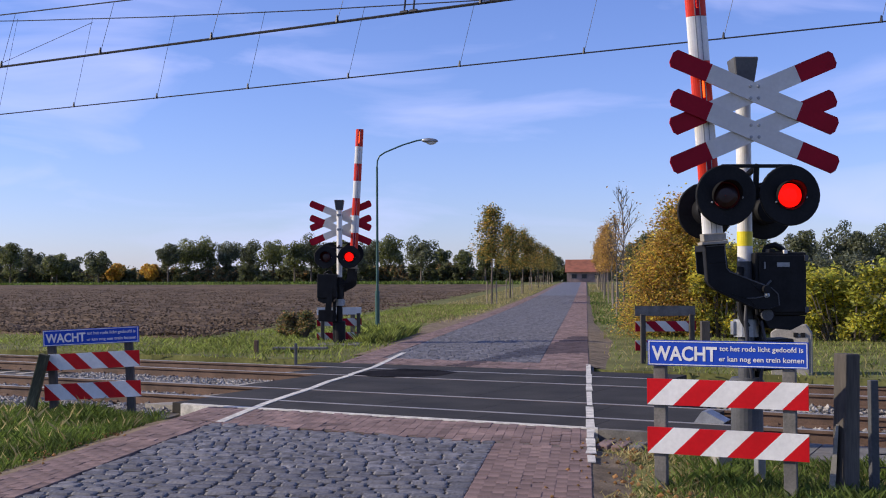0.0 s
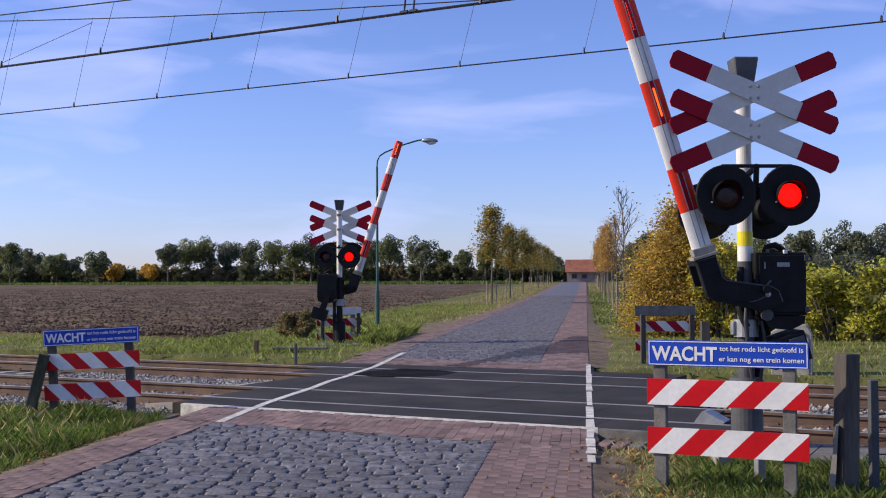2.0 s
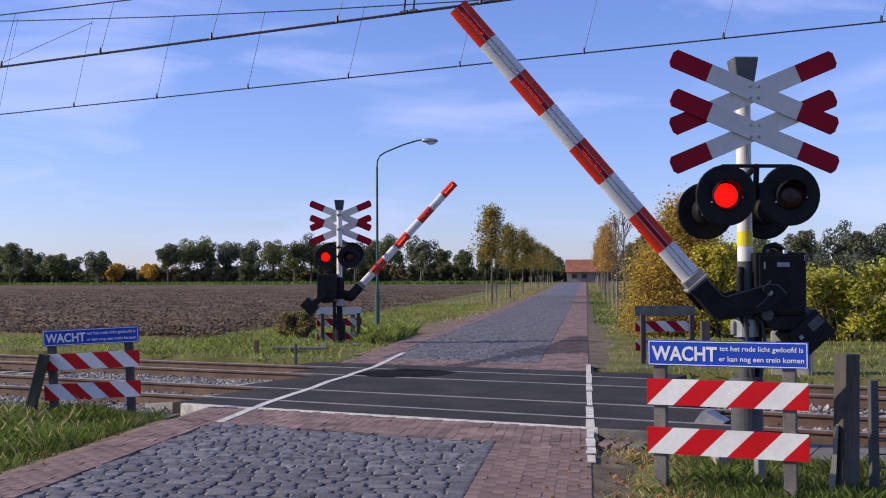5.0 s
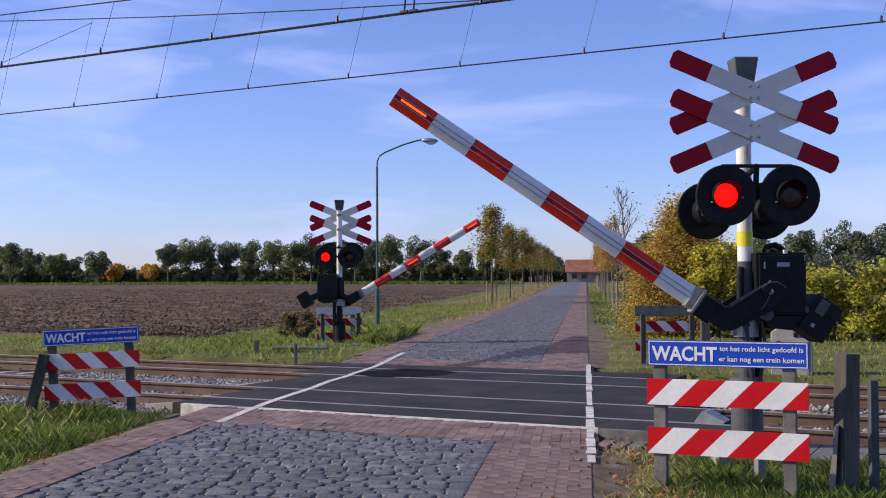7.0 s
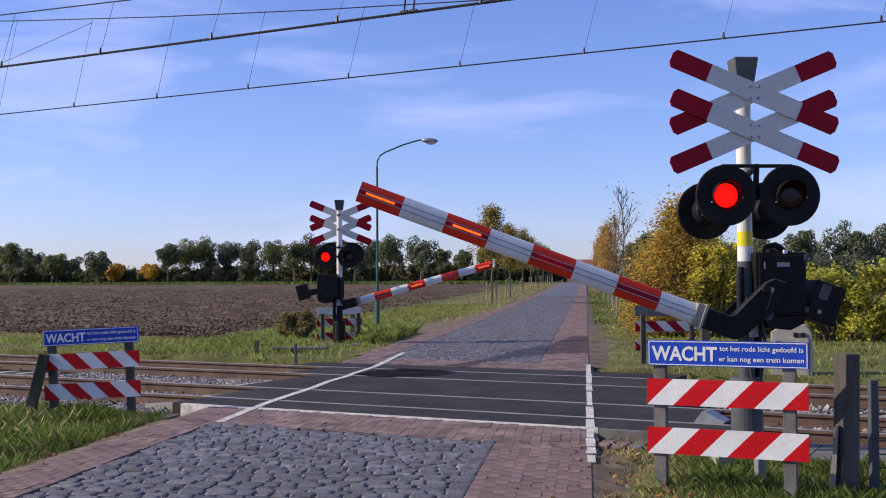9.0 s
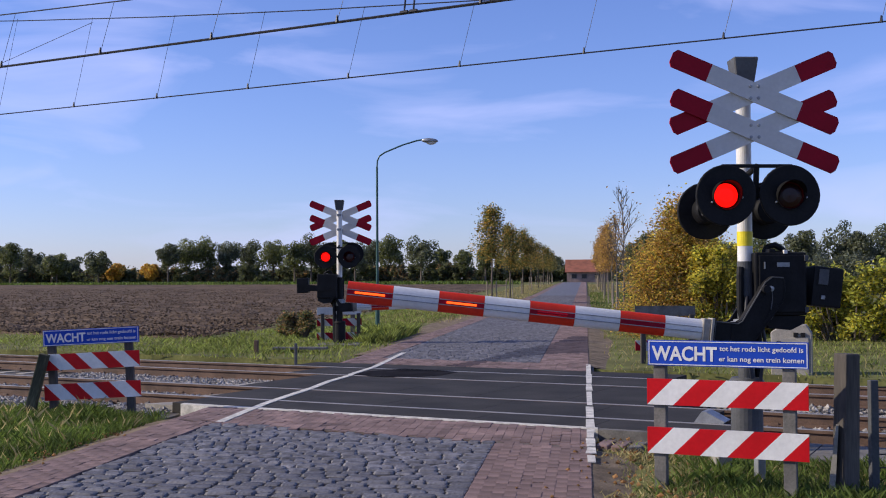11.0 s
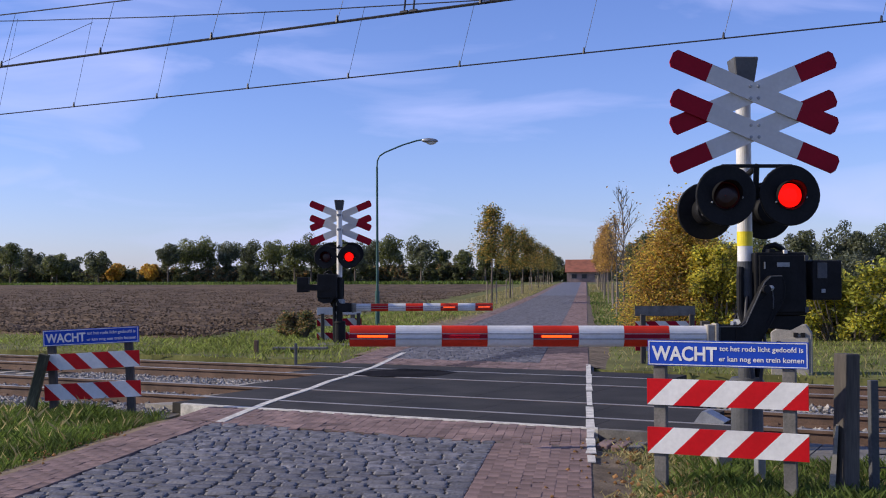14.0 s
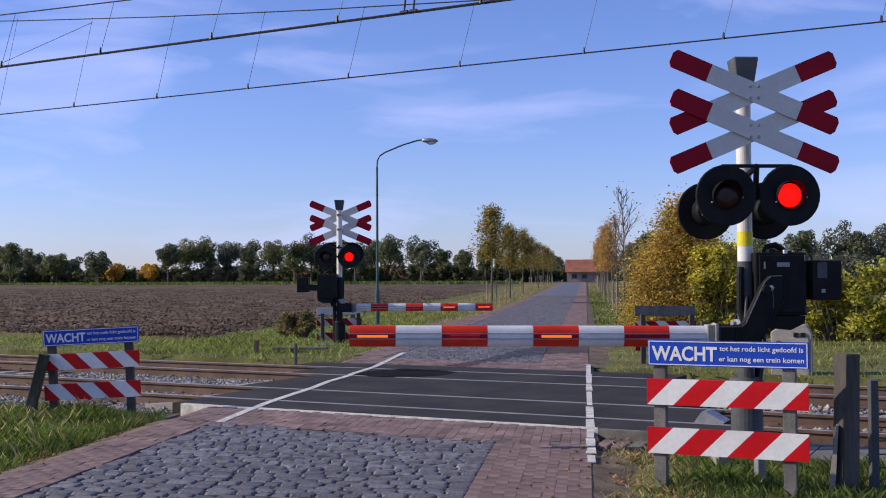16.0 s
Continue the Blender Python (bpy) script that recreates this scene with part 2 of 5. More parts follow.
def field_height(x, y):
    return 0.07 * noise.noise((x * 0.9, y * 0.9, 0)) + 0.05 * noise.noise((x * 2.3, y * 2.3, 4)) + 0.02 * noise.noise((x * 6, y * 6, 9))


def build_field():
    """Bare ploughed land beyond the tracks, with clods."""
    vs, fs, ids = [], [], {}
    oo = [13.2 + 0.3 * i for i in range(60)] + [31.2 * 1.035 ** i for i in range(1, 50)]
    uu = [0.0] + [0.01 * 1.032 ** i for i in range(140)]
    for i, o in enumerate(oo):
        for j, u in enumerate(uu):
            s0 = s_at_x(-11.2 - max(0, o - 60) * 0.004, o)
            p = on_track(s0 - u * (600 * 0.9), o)
            ids[i, j] = len(vs)
            edge = 0.0 if i in (0, len(oo) - 1) or j == 0 else 1.0
            vs.append((p.x, p.y, rise(p.y) - 0.09 + edge * (0.10 + field_height(p.x, p.y) * 1.5)))
    for i in range(len(oo) - 1):
        for j in range(len(uu) - 1):
            fs.append((ids[i, j], ids[i, j + 1], ids[i + 1, j + 1], ids[i + 1, j]))
    tagged(raw("field", vs, fs, "soil"), "bare brown ploughed field with rough clods", "field", kind="structure")
    rocks("soil_clods", 26000, lambda r: clod_place(r), 0.03, 0.10, "clod", "loose brown clods on the ploughed field", "soil")


def clod_place(r):
    o = 13.4 + 95 * r.random() ** 1.9
    s = s_at_x(-11.6, o) - 34 * r.random() * (1 + o / 60)
    p = on_track(s, o)
    return p.x, p.y, rise(p.y) + 0.02 + field_height(p.x, p.y) * 1.5


OCT = ((1, 0, 0), (0, 1, 0), (-1, 0, 0), (0, -1, 0), (0, 0, 1), (0, 0, -1))
OCTF = ((0, 1, 4), (1, 2, 4), (2, 3, 4), (3, 0, 4), (1, 0, 5), (2, 1, 5), (3, 2, 5), (0, 3, 5))


def rocks(name, count, place, r0, r1, mat, label, category):
    r = random.Random(name)
    vs, fs = [], []
    for _ in range(count):
        x, y, z = place(r)
        q = r.uniform(r0, r1)
        a, k = r.random() * 6.3, len(vs)
        c, s = math.cos(a), math.sin(a)
        w, d, h = q * r.uniform(0.7, 1.2), q * r.uniform(0.6, 1.0), q * r.uniform(0.5, 0.8)
        tx, ty = r.uniform(-0.4, 0.4), r.uniform(-0.4, 0.4)
        for vx, vy, vz in OCT:
            jx, jy, jz = vx * w + vz * tx * q + r.uniform(-.25, .25) * q, vy * d + vz * ty * q + r.uniform(-.25, .25) * q, vz * h + r.uniform(-.2, .2) * q
            vs.append((x + c * jx - s * jy, y + s * jx + c * jy, z + jz))
        fs.extend(tuple(k + i for i in f) for f in OCTF)
    return tagged(raw(name, vs, fs, mat), label, category, kind="stuff")


def blades(name, count, place, h0, h1, mat, label, lean=0.5, width=0.012):
    r = random.Random(name)
    vs, fs = [], []
    for _ in range(count):
        got = place(r)
        if got is None:
            continue
        x, y, z = got[:3]
        k = got[3] if len(got) > 3 else 1.0
        h, a, b = r.uniform(h0, h1) * k, r.random() * 6.3, r.random() * 6.3
        w = width * r.uniform(0.7, 1.5)
        dx, dy = math.cos(a) * w, math.sin(a) * w
        lx, ly = math.cos(b) * h * lean * r.random(), math.sin(b) * h * lean * r.random()
        i = len(vs)
        vs += [(x - dx, y - dy, z), (x + dx, y + dy, z), (x + dx * .6 + lx * .45, y + dy * .6 + ly * .45, z + h * .6), (x + lx, y + ly, z + h * .93)]
        fs += [(i, i + 1, i + 2), (i, i + 2, i + 3)]
    return tagged(raw(name, vs, fs, mat), label, "grass", kind="stuff")


RAIL_O = (-0.75, 0.75, 3.25, 4.75)


def build_tracks():
    prof = [(-0.075, -0.172), (0.075, -0.172), (0.075, -0.160), (0.012, -0.143), (0.010, -0.052), (0.035, -0.040), (0.036, -0.006), (0.028, 0.0),
            (-0.028, 0.0), (-0.036, -0.006), (-0.035, -0.040), (-0.010, -0.052), (-0.012, -0.143), (-0.075, -0.160)]
    sleeper = NB()
    prism(sleeper, [(-1.3, -0.36), (1.3, -0.36), (1.3, -0.19), (0.5, -0.19), (0.35, -0.22), (-0.35, -0.22), (-0.5, -0.19), (-1.3, -0.19)], -0.12, 0.12)
    bmesh.ops.rotate(sleeper, verts=sleeper.verts, matrix=Matrix.Rotation(radians(90), 3, "Z"))
    sleeper_me = mesh_of("sleeper", sleeper, "concrete")
    clip = NB()
    box(clip, -0.05, 0.05, -0.07, -0.03, -0.19, -0.13, 0.01)
    box(clip, -0.05, 0.05, 0.03, 0.07, -0.19, -0.13, 0.01)
    clip_me = mesh_of("rail_clip", clip, "rust")
    for mid in (0.0, 4.0):
        track = thing("railway_track", "rusty brown steel rails on concrete sleepers in gravel", "railway track", TRACK, "tracks", "structure")
        for o in (mid - 0.75, mid + 0.75):
            bm = NB()
            prism(bm, [(x, z) for x, z in prof], -90, 90)
            bmesh.ops.rotate(bm, verts=bm.verts, matrix=Matrix.Rotation(radians(90), 3, "Z"))
            bmesh.ops.translate(bm, verts=bm.verts, vec=(0, o, 0))
            bm.faces.ensure_lookup_table()
            for f in bm.faces:
                if f.calc_center_median().z > -0.02 and len(f.verts) == 4:
                    f.material_index = 1
            part("rail", bm, ["rust", "railhead"], track)
        for i in range(100):
            s = -37 + 0.6 * i
            x = on_track(s, mid).x
            if -5.4 < x < 1.7:
                continue
            part("sleeper", sleeper_me, None, track, m=pose(s, mid, 0))
            if -20 < s < 14:
                for o in (mid - 0.75, mid + 0.75):
                    part("rail_clip", clip_me, None, track, m=pose(s, o, 0))
    bm = NB()
    for s0, s1 in ((-95, s_at_x(-5.7, 2)), (s_at_x(1.85, 2), 95)):
        prism(bm, [(-2.75, -0.42), (-2.75, -0.13), (-1.75, -0.16), (-1.60, -0.205), (5.75, -0.205), (7.05, -0.42)], s0, s1)
    bmesh.ops.transform(bm, matrix=Matrix(((0, 1, 0, 0), (1, 0, 0, 0), (0, 0, 1, 0), (0, 0, 0, 1))), verts=bm.verts)
    bed = new("ballast_bed", mesh_of("ballast_bed", bm, "ballast"))
    bed.matrix_basis = TRACK
    tagged(bed, "grey crushed-stone ballast bed under the tracks", "ballast", kind="structure")
    bm = NB()
    s0 = s_at_x(-5.7, 2) + 0.005
    slab(bm, [(s0, -2.75), (s_at_x(-5.60, -2.75), -2.75), (s_at_x(-5.60, -0.86), -0.86), (s0, -0.86)], -0.42, -0.15)
    part("ballast_shoulder", bm, "ballast", bed)

    def place(r):
        while True:
            o = r.uniform(-2.6, 6.6)
            s = r.uniform(-17, s_at_x(-5.75, o)) if r.random() < 0.62 else r.uniform(s_at_x(1.9, o), 8.5)
            if min(abs(o - q) for q in RAIL_O) > 0.10:
                break
        p = on_track(s, o)
        z = -0.19 if -1.6 < o < 5.7 else -0.13 if o < 0 else -0.205 - 0.19 * abs(o - 5.7)
        return p.x, p.y, z + r.uniform(-0.01, 0.035)
    rocks("ballast_stones", 24000, place, 0.025, 0.052, "stone", "pale grey angular ballast stones between the rails", "gravel")


def slab(bm, pts, z0, z1, mi=0):
    """A flat plate over a polygon in x, y."""
    a = [bm.verts.new((x, y, z0)) for x, y in pts]
    b = [bm.verts.new((x, y, z1)) for x, y in pts]
    n = len(pts)
    fs = [bm.faces.new(a[::-1]), bm.faces.new(b)]
    fs += [bm.faces.new((a[i], a[(i + 1) % n], b[(i + 1) % n], b[i])) for i in range(n)]
    for f in fs:
        f.material_index = mi


def y_at(x, o):
    return (TD + o - TN.x * x) / TN.y


ROAD = (-5.05, -4.45, -0.95, 0.03)      # outer edge, setts, setts, outer edge


def build_deck():
    deck = thing("crossing_deck", "dark asphalt level crossing deck between the rails", "level crossing", TRACK, kind="structure")
    strips = ((-1.60, -0.80), (-0.70, 0.665), (0.835, 3.165), (3.335, 4.70), (4.80, 5.75))
    lefts = (-5.75, -5.55, -5.6, -5.5, -5.9)
    for (o0, o1), xl in zip(strips, lefts):
        sl, sr = s_at_x(xl, o0), s_at_x(1.75, o1)
        n = 5
        for i in range(n):
            a0, a1 = sl + (sr - sl) * i / n, sl + (sr - sl) * (i + 1) / n
            bm = NB()
            slab(bm, [(a0, o0), (a1 - 0.009, o0), (a1 - 0.009, o1), (a0, o1)], -0.38, -0.004)
            part("deck_panel", bm, "asphalt", deck)
        bm = NB()
        slab(bm, [(sl - 0.55, o0 + 0.05), (sl - 0.004, o0 + 0.05), (sl - 0.004, o1 - 0.05), (sl - 0.10, o1 - 0.05)], -0.38, -0.05)
        part("end_ramp", bm, "concrete", deck, "pale sloping concrete end block")
    bm = NB()
    slab(bm, [(s_at_x(-5.55, -1.7), -1.72), (s_at_x(0.12, -1.7), -1.72), (s_at_x(0.12, -1.6), -1.604), (s_at_x(-5.55, -1.6), -1.604)], -0.38, 0.0)
    part("edge_beam", bm, "paint_line", deck, "white painted concrete edge beam")
    bm = NB()
    slab(bm, [(s_at_x(0.125, -1.7), -1.72), (s_at_x(1.75, -1.7), -1.72), (s_at_x(1.75, -1.6), -1.604), (s_at_x(0.125, -1.6), -1.604)], -0.38, -0.006)
    part("edge_beam", bm, "dark_concrete", deck, "bare weathered end of the edge beam")
    bm = NB()
    for i in range(16):
        s = s_at_x(1.6, -2.6) + i * 0.5
        slab(bm, [(s, -2.55), (s + 0.485, -2.55), (s + 0.485, -1.5), (s, -1.5)], -0.3, -0.05)
    part("walkway_slab", bm, "dark_concrete", deck, "grey concrete walkway slabs beside the track")


def build_road():
    road = thing("road", "straight cobbled road with red brick edge strips", "road", kind="structure")
    bm = NB()
    x0, x1 = ROAD[0], ROAD[3]
    slab(bm, [(x0, -15), (x1, -15), (x1, y_at(x1, -1.74)), (x0, y_at(x0, -1.74))], -0.4, -0.03)
    part("near_bed", bm, "joint", road)
    bm = NB()
    slab(bm, [(ROAD[1], -14.9), (ROAD[2], -14.9), (ROAD[2], y_at(ROAD[2], -3.1)), (ROAD[1], y_at(ROAD[1], -3.1))], -0.05, -0.024)
    part("sett_bed", bm, "sett_joint", road)
    vs, fs = [], []
    yy = [None] + [30 + 5 * i for i in range(45)] + [255]
    for y in yy:
        for x in (x0 - 0.1, x1 + 0.1):
            yv = y_at(x, 5.77) if y is None else y
            vs.append((x, yv, rise(yv) - 0.03))
    for i in range(len(yy) - 1):
        fs.append((2 * i, 2 * i + 1, 2 * i + 3, 2 * i + 2))
    ob = raw("far_bed", vs, fs, "joint", road)
    # sand beds that fill the joints between the bricks
    for x0, x1 in ((ROAD[0], ROAD[1] - 0.01), (ROAD[2] + 0.01, ROAD[3])):
        bm = NB()
        slab(bm, [(x0, -14.9), (x1, -14.9), (x1, y_at(x1, -3.1)), (x0, y_at(x0, -3.1))], -0.035, -0.008)
        part("brick_bed", bm, "brick_sand", road)
        vs, fs = [], []
        yy = [None] + [26 + 3 * i for i in range(27)]
        for y in yy:
            for x in (x0, x1):
                yv = y_at(x, 7.3) if y is None else y
                vs.append((x, yv, rise(yv) - 0.008))
        fs = [(2 * i, 2 * i + 1, 2 * i + 3, 2 * i + 2) for i in range(len(yy) - 1)]
        raw("brick_bed", vs, fs, "brick_sand", road)
    for o0, o1 in ((-3.09, -1.75), (5.79, 7.29)):
        bm = NB()
        slab(bm, [(ROAD[0], y_at(ROAD[0], o0)), (ROAD[3], y_at(ROAD[3], o0)), (ROAD[3], y_at(ROAD[3], o1)), (ROAD[0], y_at(ROAD[0], o1))], -0.035, -0.008)
        part("brick_bed", bm, "brick_sand", road)
    # white lines
    bm = NB()
    for a, b in ((10.35, 10.75), (10.9, 11.25), (11.35, 11.9), (11.95, 12.62), (12.78, 13.55), (13.7, 14.9), (15.1, 16.9), (17.1, 18.1), (18.25, 20.0), (20.1, 22.3)):
        r = random.Random(a)
        zz = 0.0 if track_so(0, (a + b) / 2)[1] > -1.6 else 0.004
        q = [(-0.03 + r.uniform(-.012, .012), a), (0.055 + r.uniform(-.012, .012), a), (0.055 + r.uniform(-.012, .012), b), (-0.03 + r.uniform(-.012, .012), b)]
        slab(bm, [(x + 0.02, y) for x, y in q], zz - 0.01, zz + 0.002)
    part("edge_line", bm, "paint_line", road, "broken white painted edge line")
    bm = NB()
    pts = [(-4.37, 12.92), (-4.39, 13.86), (-4.4, 14.93), (-4.36, 16.02), (-4.3, 17.17), (-4.3, 18.38), (-4.2, 19.42), (-4.22, 19.91), (-4.13, 21.4), (-4.18, 23.28), (-4.25, 25.72)]
    for i, (a, b) in enumerate(zip(pts, pts[1:])):
        g = 0.04 if i in (4, 6) else 0.0
        zz = 0.005
        slab(bm, [(a[0] - 0.05, a[1] + g), (a[0] + 0.06, a[1] + g), (b[0] + 0.06, b[1] - g), (b[0] - 0.05, b[1] - g)], zz - 0.01, zz)
    part("edge_line", bm, "paint_line", road, "curving white painted edge line")
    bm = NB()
    # a flat dark plate on the deck panels, where the darker band begins
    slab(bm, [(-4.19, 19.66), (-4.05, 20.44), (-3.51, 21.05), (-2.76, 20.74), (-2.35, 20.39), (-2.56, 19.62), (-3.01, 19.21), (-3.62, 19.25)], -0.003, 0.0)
    part("dark_patch", bm, "tar", road, "dark irregular patch on the deck")
    return road


def stone_mesh(name, w, d, h, mat, dome, r):
    """A worn paving stone: cut corners, sloping shoulders, a slightly uneven top."""
    c = 0.22 if dome > 0.01 else 0.06
    outline = [(-1, -1 + c), (-1 + c, -1), (1 - c, -1), (1, -1 + c), (1, 1 - c), (1 - c, 1), (-1 + c, 1), (-1, 1 - c)]
    vs = []
    for z, ix, iy, jz in ((-h, 0.0, 0.0, 0.0), (-dome, 0.0, 0.0, 0.0), (-dome * 0.25, 0.3 * dome, 0.6 * dome, 0.002), (0.0, 0.004 + 1.1 * dome, 0.004 + 1.7 * dome, 0.003)):
        for ox, oy in outline:
            k = 0.004 if dome > 0.01 else 0.0015
            vs.append((ox * (w / 2 - ix) + r.uniform(-k, k), oy * (d / 2 - iy) + r.uniform(-k, k), z + r.uniform(-jz, jz) * (1 if dome > 0.01 else 0.3)))
    fs = [tuple(range(24, 32))]
    for lv in (0, 8, 16):
        for i in range(8):
            j = (i + 1) % 8
            fs.append((lv + i, lv + j, lv + 8 + j, lv + 8 + i))
    me = bpy.data.meshes.new(name)
    me.from_pydata(vs, [], fs)
    me.materials.append(M[mat])
    return me, vs, fs


def lay(road, name, spots, mat, w, d, h, dome, limit, label, tilt=0.0):
    """Pieces at (x, y, z, turn, scale): the nearest as parts, the rest as one mesh."""
    r = random.Random(name + mat)
    kinds = [stone_mesh(name, w, d, h, mat, dome, r) for _ in range(8)]
    spots = sorted(spots, key=lambda p: p[0] ** 2 * 0.3 + p[1] ** 2)
    vs, fs = [], []
    for i, (x, y, z, a, k) in enumerate(spots):
        me, kv, kf = kinds[r.randrange(8)]
        m = Matrix.Translation((x, y, z)) @ Matrix.Rotation(a, 4, "Z") @ Matrix.Rotation(r.gauss(0, tilt), 4, "X") @ Matrix.Rotation(r.gauss(0, tilt), 4, "Y") @ Matrix.Diagonal((k, 1, 1, 1))
        if i < limit:
            part(name, me, None, road, m=m)
            continue
        b = len(vs)
        vs += [tuple(m @ Vector(v)) for v in kv]
        fs += [tuple(b + q for q in f) for f in kf]
    if vs:
        tagged(raw(name + "s", vs, fs, mat, road), label, kind="stuff")


# outline of a curving band of darker setts and bricks past the deck's edge
DARK_BAND = [(-3.03, 21.11), (-2.59, 22.5), (-2.15, 24.06), (-1.66, 27.12), (-0.98, 29.13), (-0.45, 33.66), (0.49, 33.77), (0.38, 25.88), (-0.54, 25.77), (-1.22, 25.1), (-1.76, 23.75), (-2.22, 22.23), (-2.53, 21.04)]


def in_dark_band(x, y):
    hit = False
    for (ax, ay), (bx, by) in zip(DARK_BAND, DARK_BAND[1:] + DARK_BAND[:1]):
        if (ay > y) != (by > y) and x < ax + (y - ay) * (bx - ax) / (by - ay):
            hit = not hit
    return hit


def pave(road):
    r = random.Random(5)
    setts, bricks = [], []

    def sett_rows(x0, x1, ya, yb, far):
        """Rows of setts across the road, cut to fit between the brick strips."""
        y = ya
        while y < yb:
            n = r.choice((16, 17, 18, 18, 19))
            cuts = [r.uniform(0.65, 1.35) for _ in range(n)]
            k = (x1 - x0) / sum(cuts)
            x, lift = x0, r.uniform(-0.005, 0.005)
            for c in cuts:
                cx = x + c * k / 2
                x += c * k
                o = track_so(cx, y)[1]
                if (not far and o > -3.1) or (far and o < 7.3):
                    continue
                setts.append((cx, y + r.uniform(-.012, .012) + 0.02 * math.sin(cx * 1.7 + y), rise(y) + lift + r.uniform(-.012, .006), r.uniform(-.07, .07), (c * k - 0.012) / 0.192))
            y += 0.147

    def brick_columns(x0, x1, ya, yb, o0, o1):
        """Bricks lengthwise to the road, each column half a brick on from the last."""
        n = round((x1 - x0) / 0.103)
        for i in range(n):
            x = x0 + (i + 0.5) * (x1 - x0) / n
            y = ya + (i % 2) * 0.1055
            drift = r.uniform(-.01, .01)
            while y < yb:
                if o0 < track_so(x, y)[1] < o1:
                    bricks.append((x, y + drift, rise(y) + r.uniform(-.004, .002), r.uniform(-.015, .015), 1.0))
                y += 0.211
    sett_rows(ROAD[1], ROAD[2], 7.2, 13.4, False)
    sett_rows(ROAD[1], ROAD[2], 22.5, 104, True)
    for x0, x1 in ((ROAD[0], ROAD[1]), (ROAD[2], ROAD[3])):
        brick_columns(x0, x1, 7.2, 14, -99, -3.1)
        brick_columns(x0, x1, 20, 104, 7.3, 99)
    for o0, o1 in ((-3.1, -1.80), (5.86, 7.3)):
        brick_columns(ROAD[0], ROAD[3], 10, 28, o0, o1)
    clean = [p for p in setts if not in_dark_band(p[0], p[1])]
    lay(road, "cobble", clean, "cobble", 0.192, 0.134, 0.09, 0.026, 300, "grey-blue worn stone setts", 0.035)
    # setts inside the outline get a darker colour; the name also seeds their shapes
    lay(road, "stained_cobble", [p for p in setts if in_dark_band(p[0], p[1])], "stained_cobble", 0.192, 0.134, 0.09, 0.026, 0, "darker setts within a curving band", 0.02)
    clean = [p for p in bricks if not in_dark_band(p[0], p[1])]
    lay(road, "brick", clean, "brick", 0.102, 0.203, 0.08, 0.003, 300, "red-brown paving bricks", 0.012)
    # bricks inside it are darker too; the name seeds these as well
    lay(road, "stained_brick", [p for p in bricks if in_dark_band(p[0], p[1])], "stained_brick", 0.102, 0.203, 0.08, 0.003, 0, "darker bricks within a curving band", 0.01)
    # the far stretch, in one sheet of each stone
    for mat, x0, x1 in (("brick", ROAD[0], ROAD[1]), ("cobble", ROAD[1], ROAD[2]), ("brick", ROAD[2], ROAD[3])):
        vs, fs = [], []
        yy = [104 + 4 * i for i in range(38)]
        for y in yy:
            vs += [(x0, y, rise(y)), (x1, y, rise(y))]
        fs = [(2 * i, 2 * i + 1, 2 * i + 3, 2 * i + 2) for i in range(len(yy) - 1)]
        raw("far_paving", vs, fs, mat, road)


# ---- crossing signals ----
def flip_rows(on_spans, axis):
    """Rows for a part that snaps half round where it lights, from the clip's start to its end."""
    def at(k):
        return Matrix.Rotation(radians(k), 4, axis)
    rows = [(0.0, at(0 if on_spans and on_spans[0][0] <= 0 else 170))]
    for a, b in on_spans:
        for t, seq in ((a, (170, 85, 0)), (b, (0, 85, 170))):
            if 0.02 < t < 15.95:
                turn = min((k for k in range(1, 16 * FPS) if k % 3), key=lambda k: abs(k - t * FPS))
                rows += [((turn + i - 1) / FPS, at(k)) for i, k in enumerate(seq)]
    rows.append((16.0, rows[-1][1]))
    return rows


BEAT = 0.6635
STARTS = [0.325 + BEAT * k for k in range(-1, 25)]
SIDE_A = [(a, a + 0.255) for a in STARTS if a > 0]
SIDE_B = [(a + 0.255, a + BEAT + 0.017) for a in STARTS]
MOVES = []
NEAR_ANGLES = [(0, 86.3), (0.45, 86.3), (0.7, 85.0), (1.0, 81.85), (1.5, 77.35), (2.0, 72.95), (2.5, 69.15), (3.0, 65.15), (3.5, 61.15), (4.0, 57.15), (5.2, 47.8),
               (6.5, 37.9), (7.0, 34.15), (7.5, 30.6), (8.0, 27.1), (8.5, 23.65), (9.0, 20.25), (10.0, 13.2), (11.0, 6.5), (11.3, 4.9), (11.5, 3.85), (11.8, 2.0), (12.0, 0.95),
               (12.2, 0.45), (12.5, 0.45), (16.0, 0.45)]
FAR_ANGLES = [(0, 87.0), (0.35, 86.8), (0.6, 85.2), (1.0, 81.4), (1.5, 76.8), (2.0, 72.2), (3.0, 63.9), (4.0, 55.4), (5.2, 45.8), (6.5, 35.1), (7.0, 31.1), (8.0, 23.2),
              (9.0, 15.1), (10.0, 8.0), (10.8, 2.6), (11.2, 0.7), (11.5, 0.0), (12.0, 0.0), (16.0, 0.0)]


def disc_profile(bm, prof, seg=32, m=None, mi=0):
    """Turn a profile of (radius, y) round the y axis."""
    rings = []
    for r, y in prof:
        rings.append([bm.verts.new((r * math.cos(6.28318530718 * i / seg), y, r * math.sin(6.28318530718 * i / seg))) for i in range(seg)])
    fs = []
    for a, b in zip(rings, rings[1:]):
        fs += [bm.faces.new((a[i], a[(i + 1) % seg], b[(i + 1) % seg], b[i])) for i in range(seg)]
    for f in fs:
        f.material_index = mi
    if m is not None:
        bmesh.ops.transform(bm, matrix=m, verts=[v for ring in rings for v in ring])


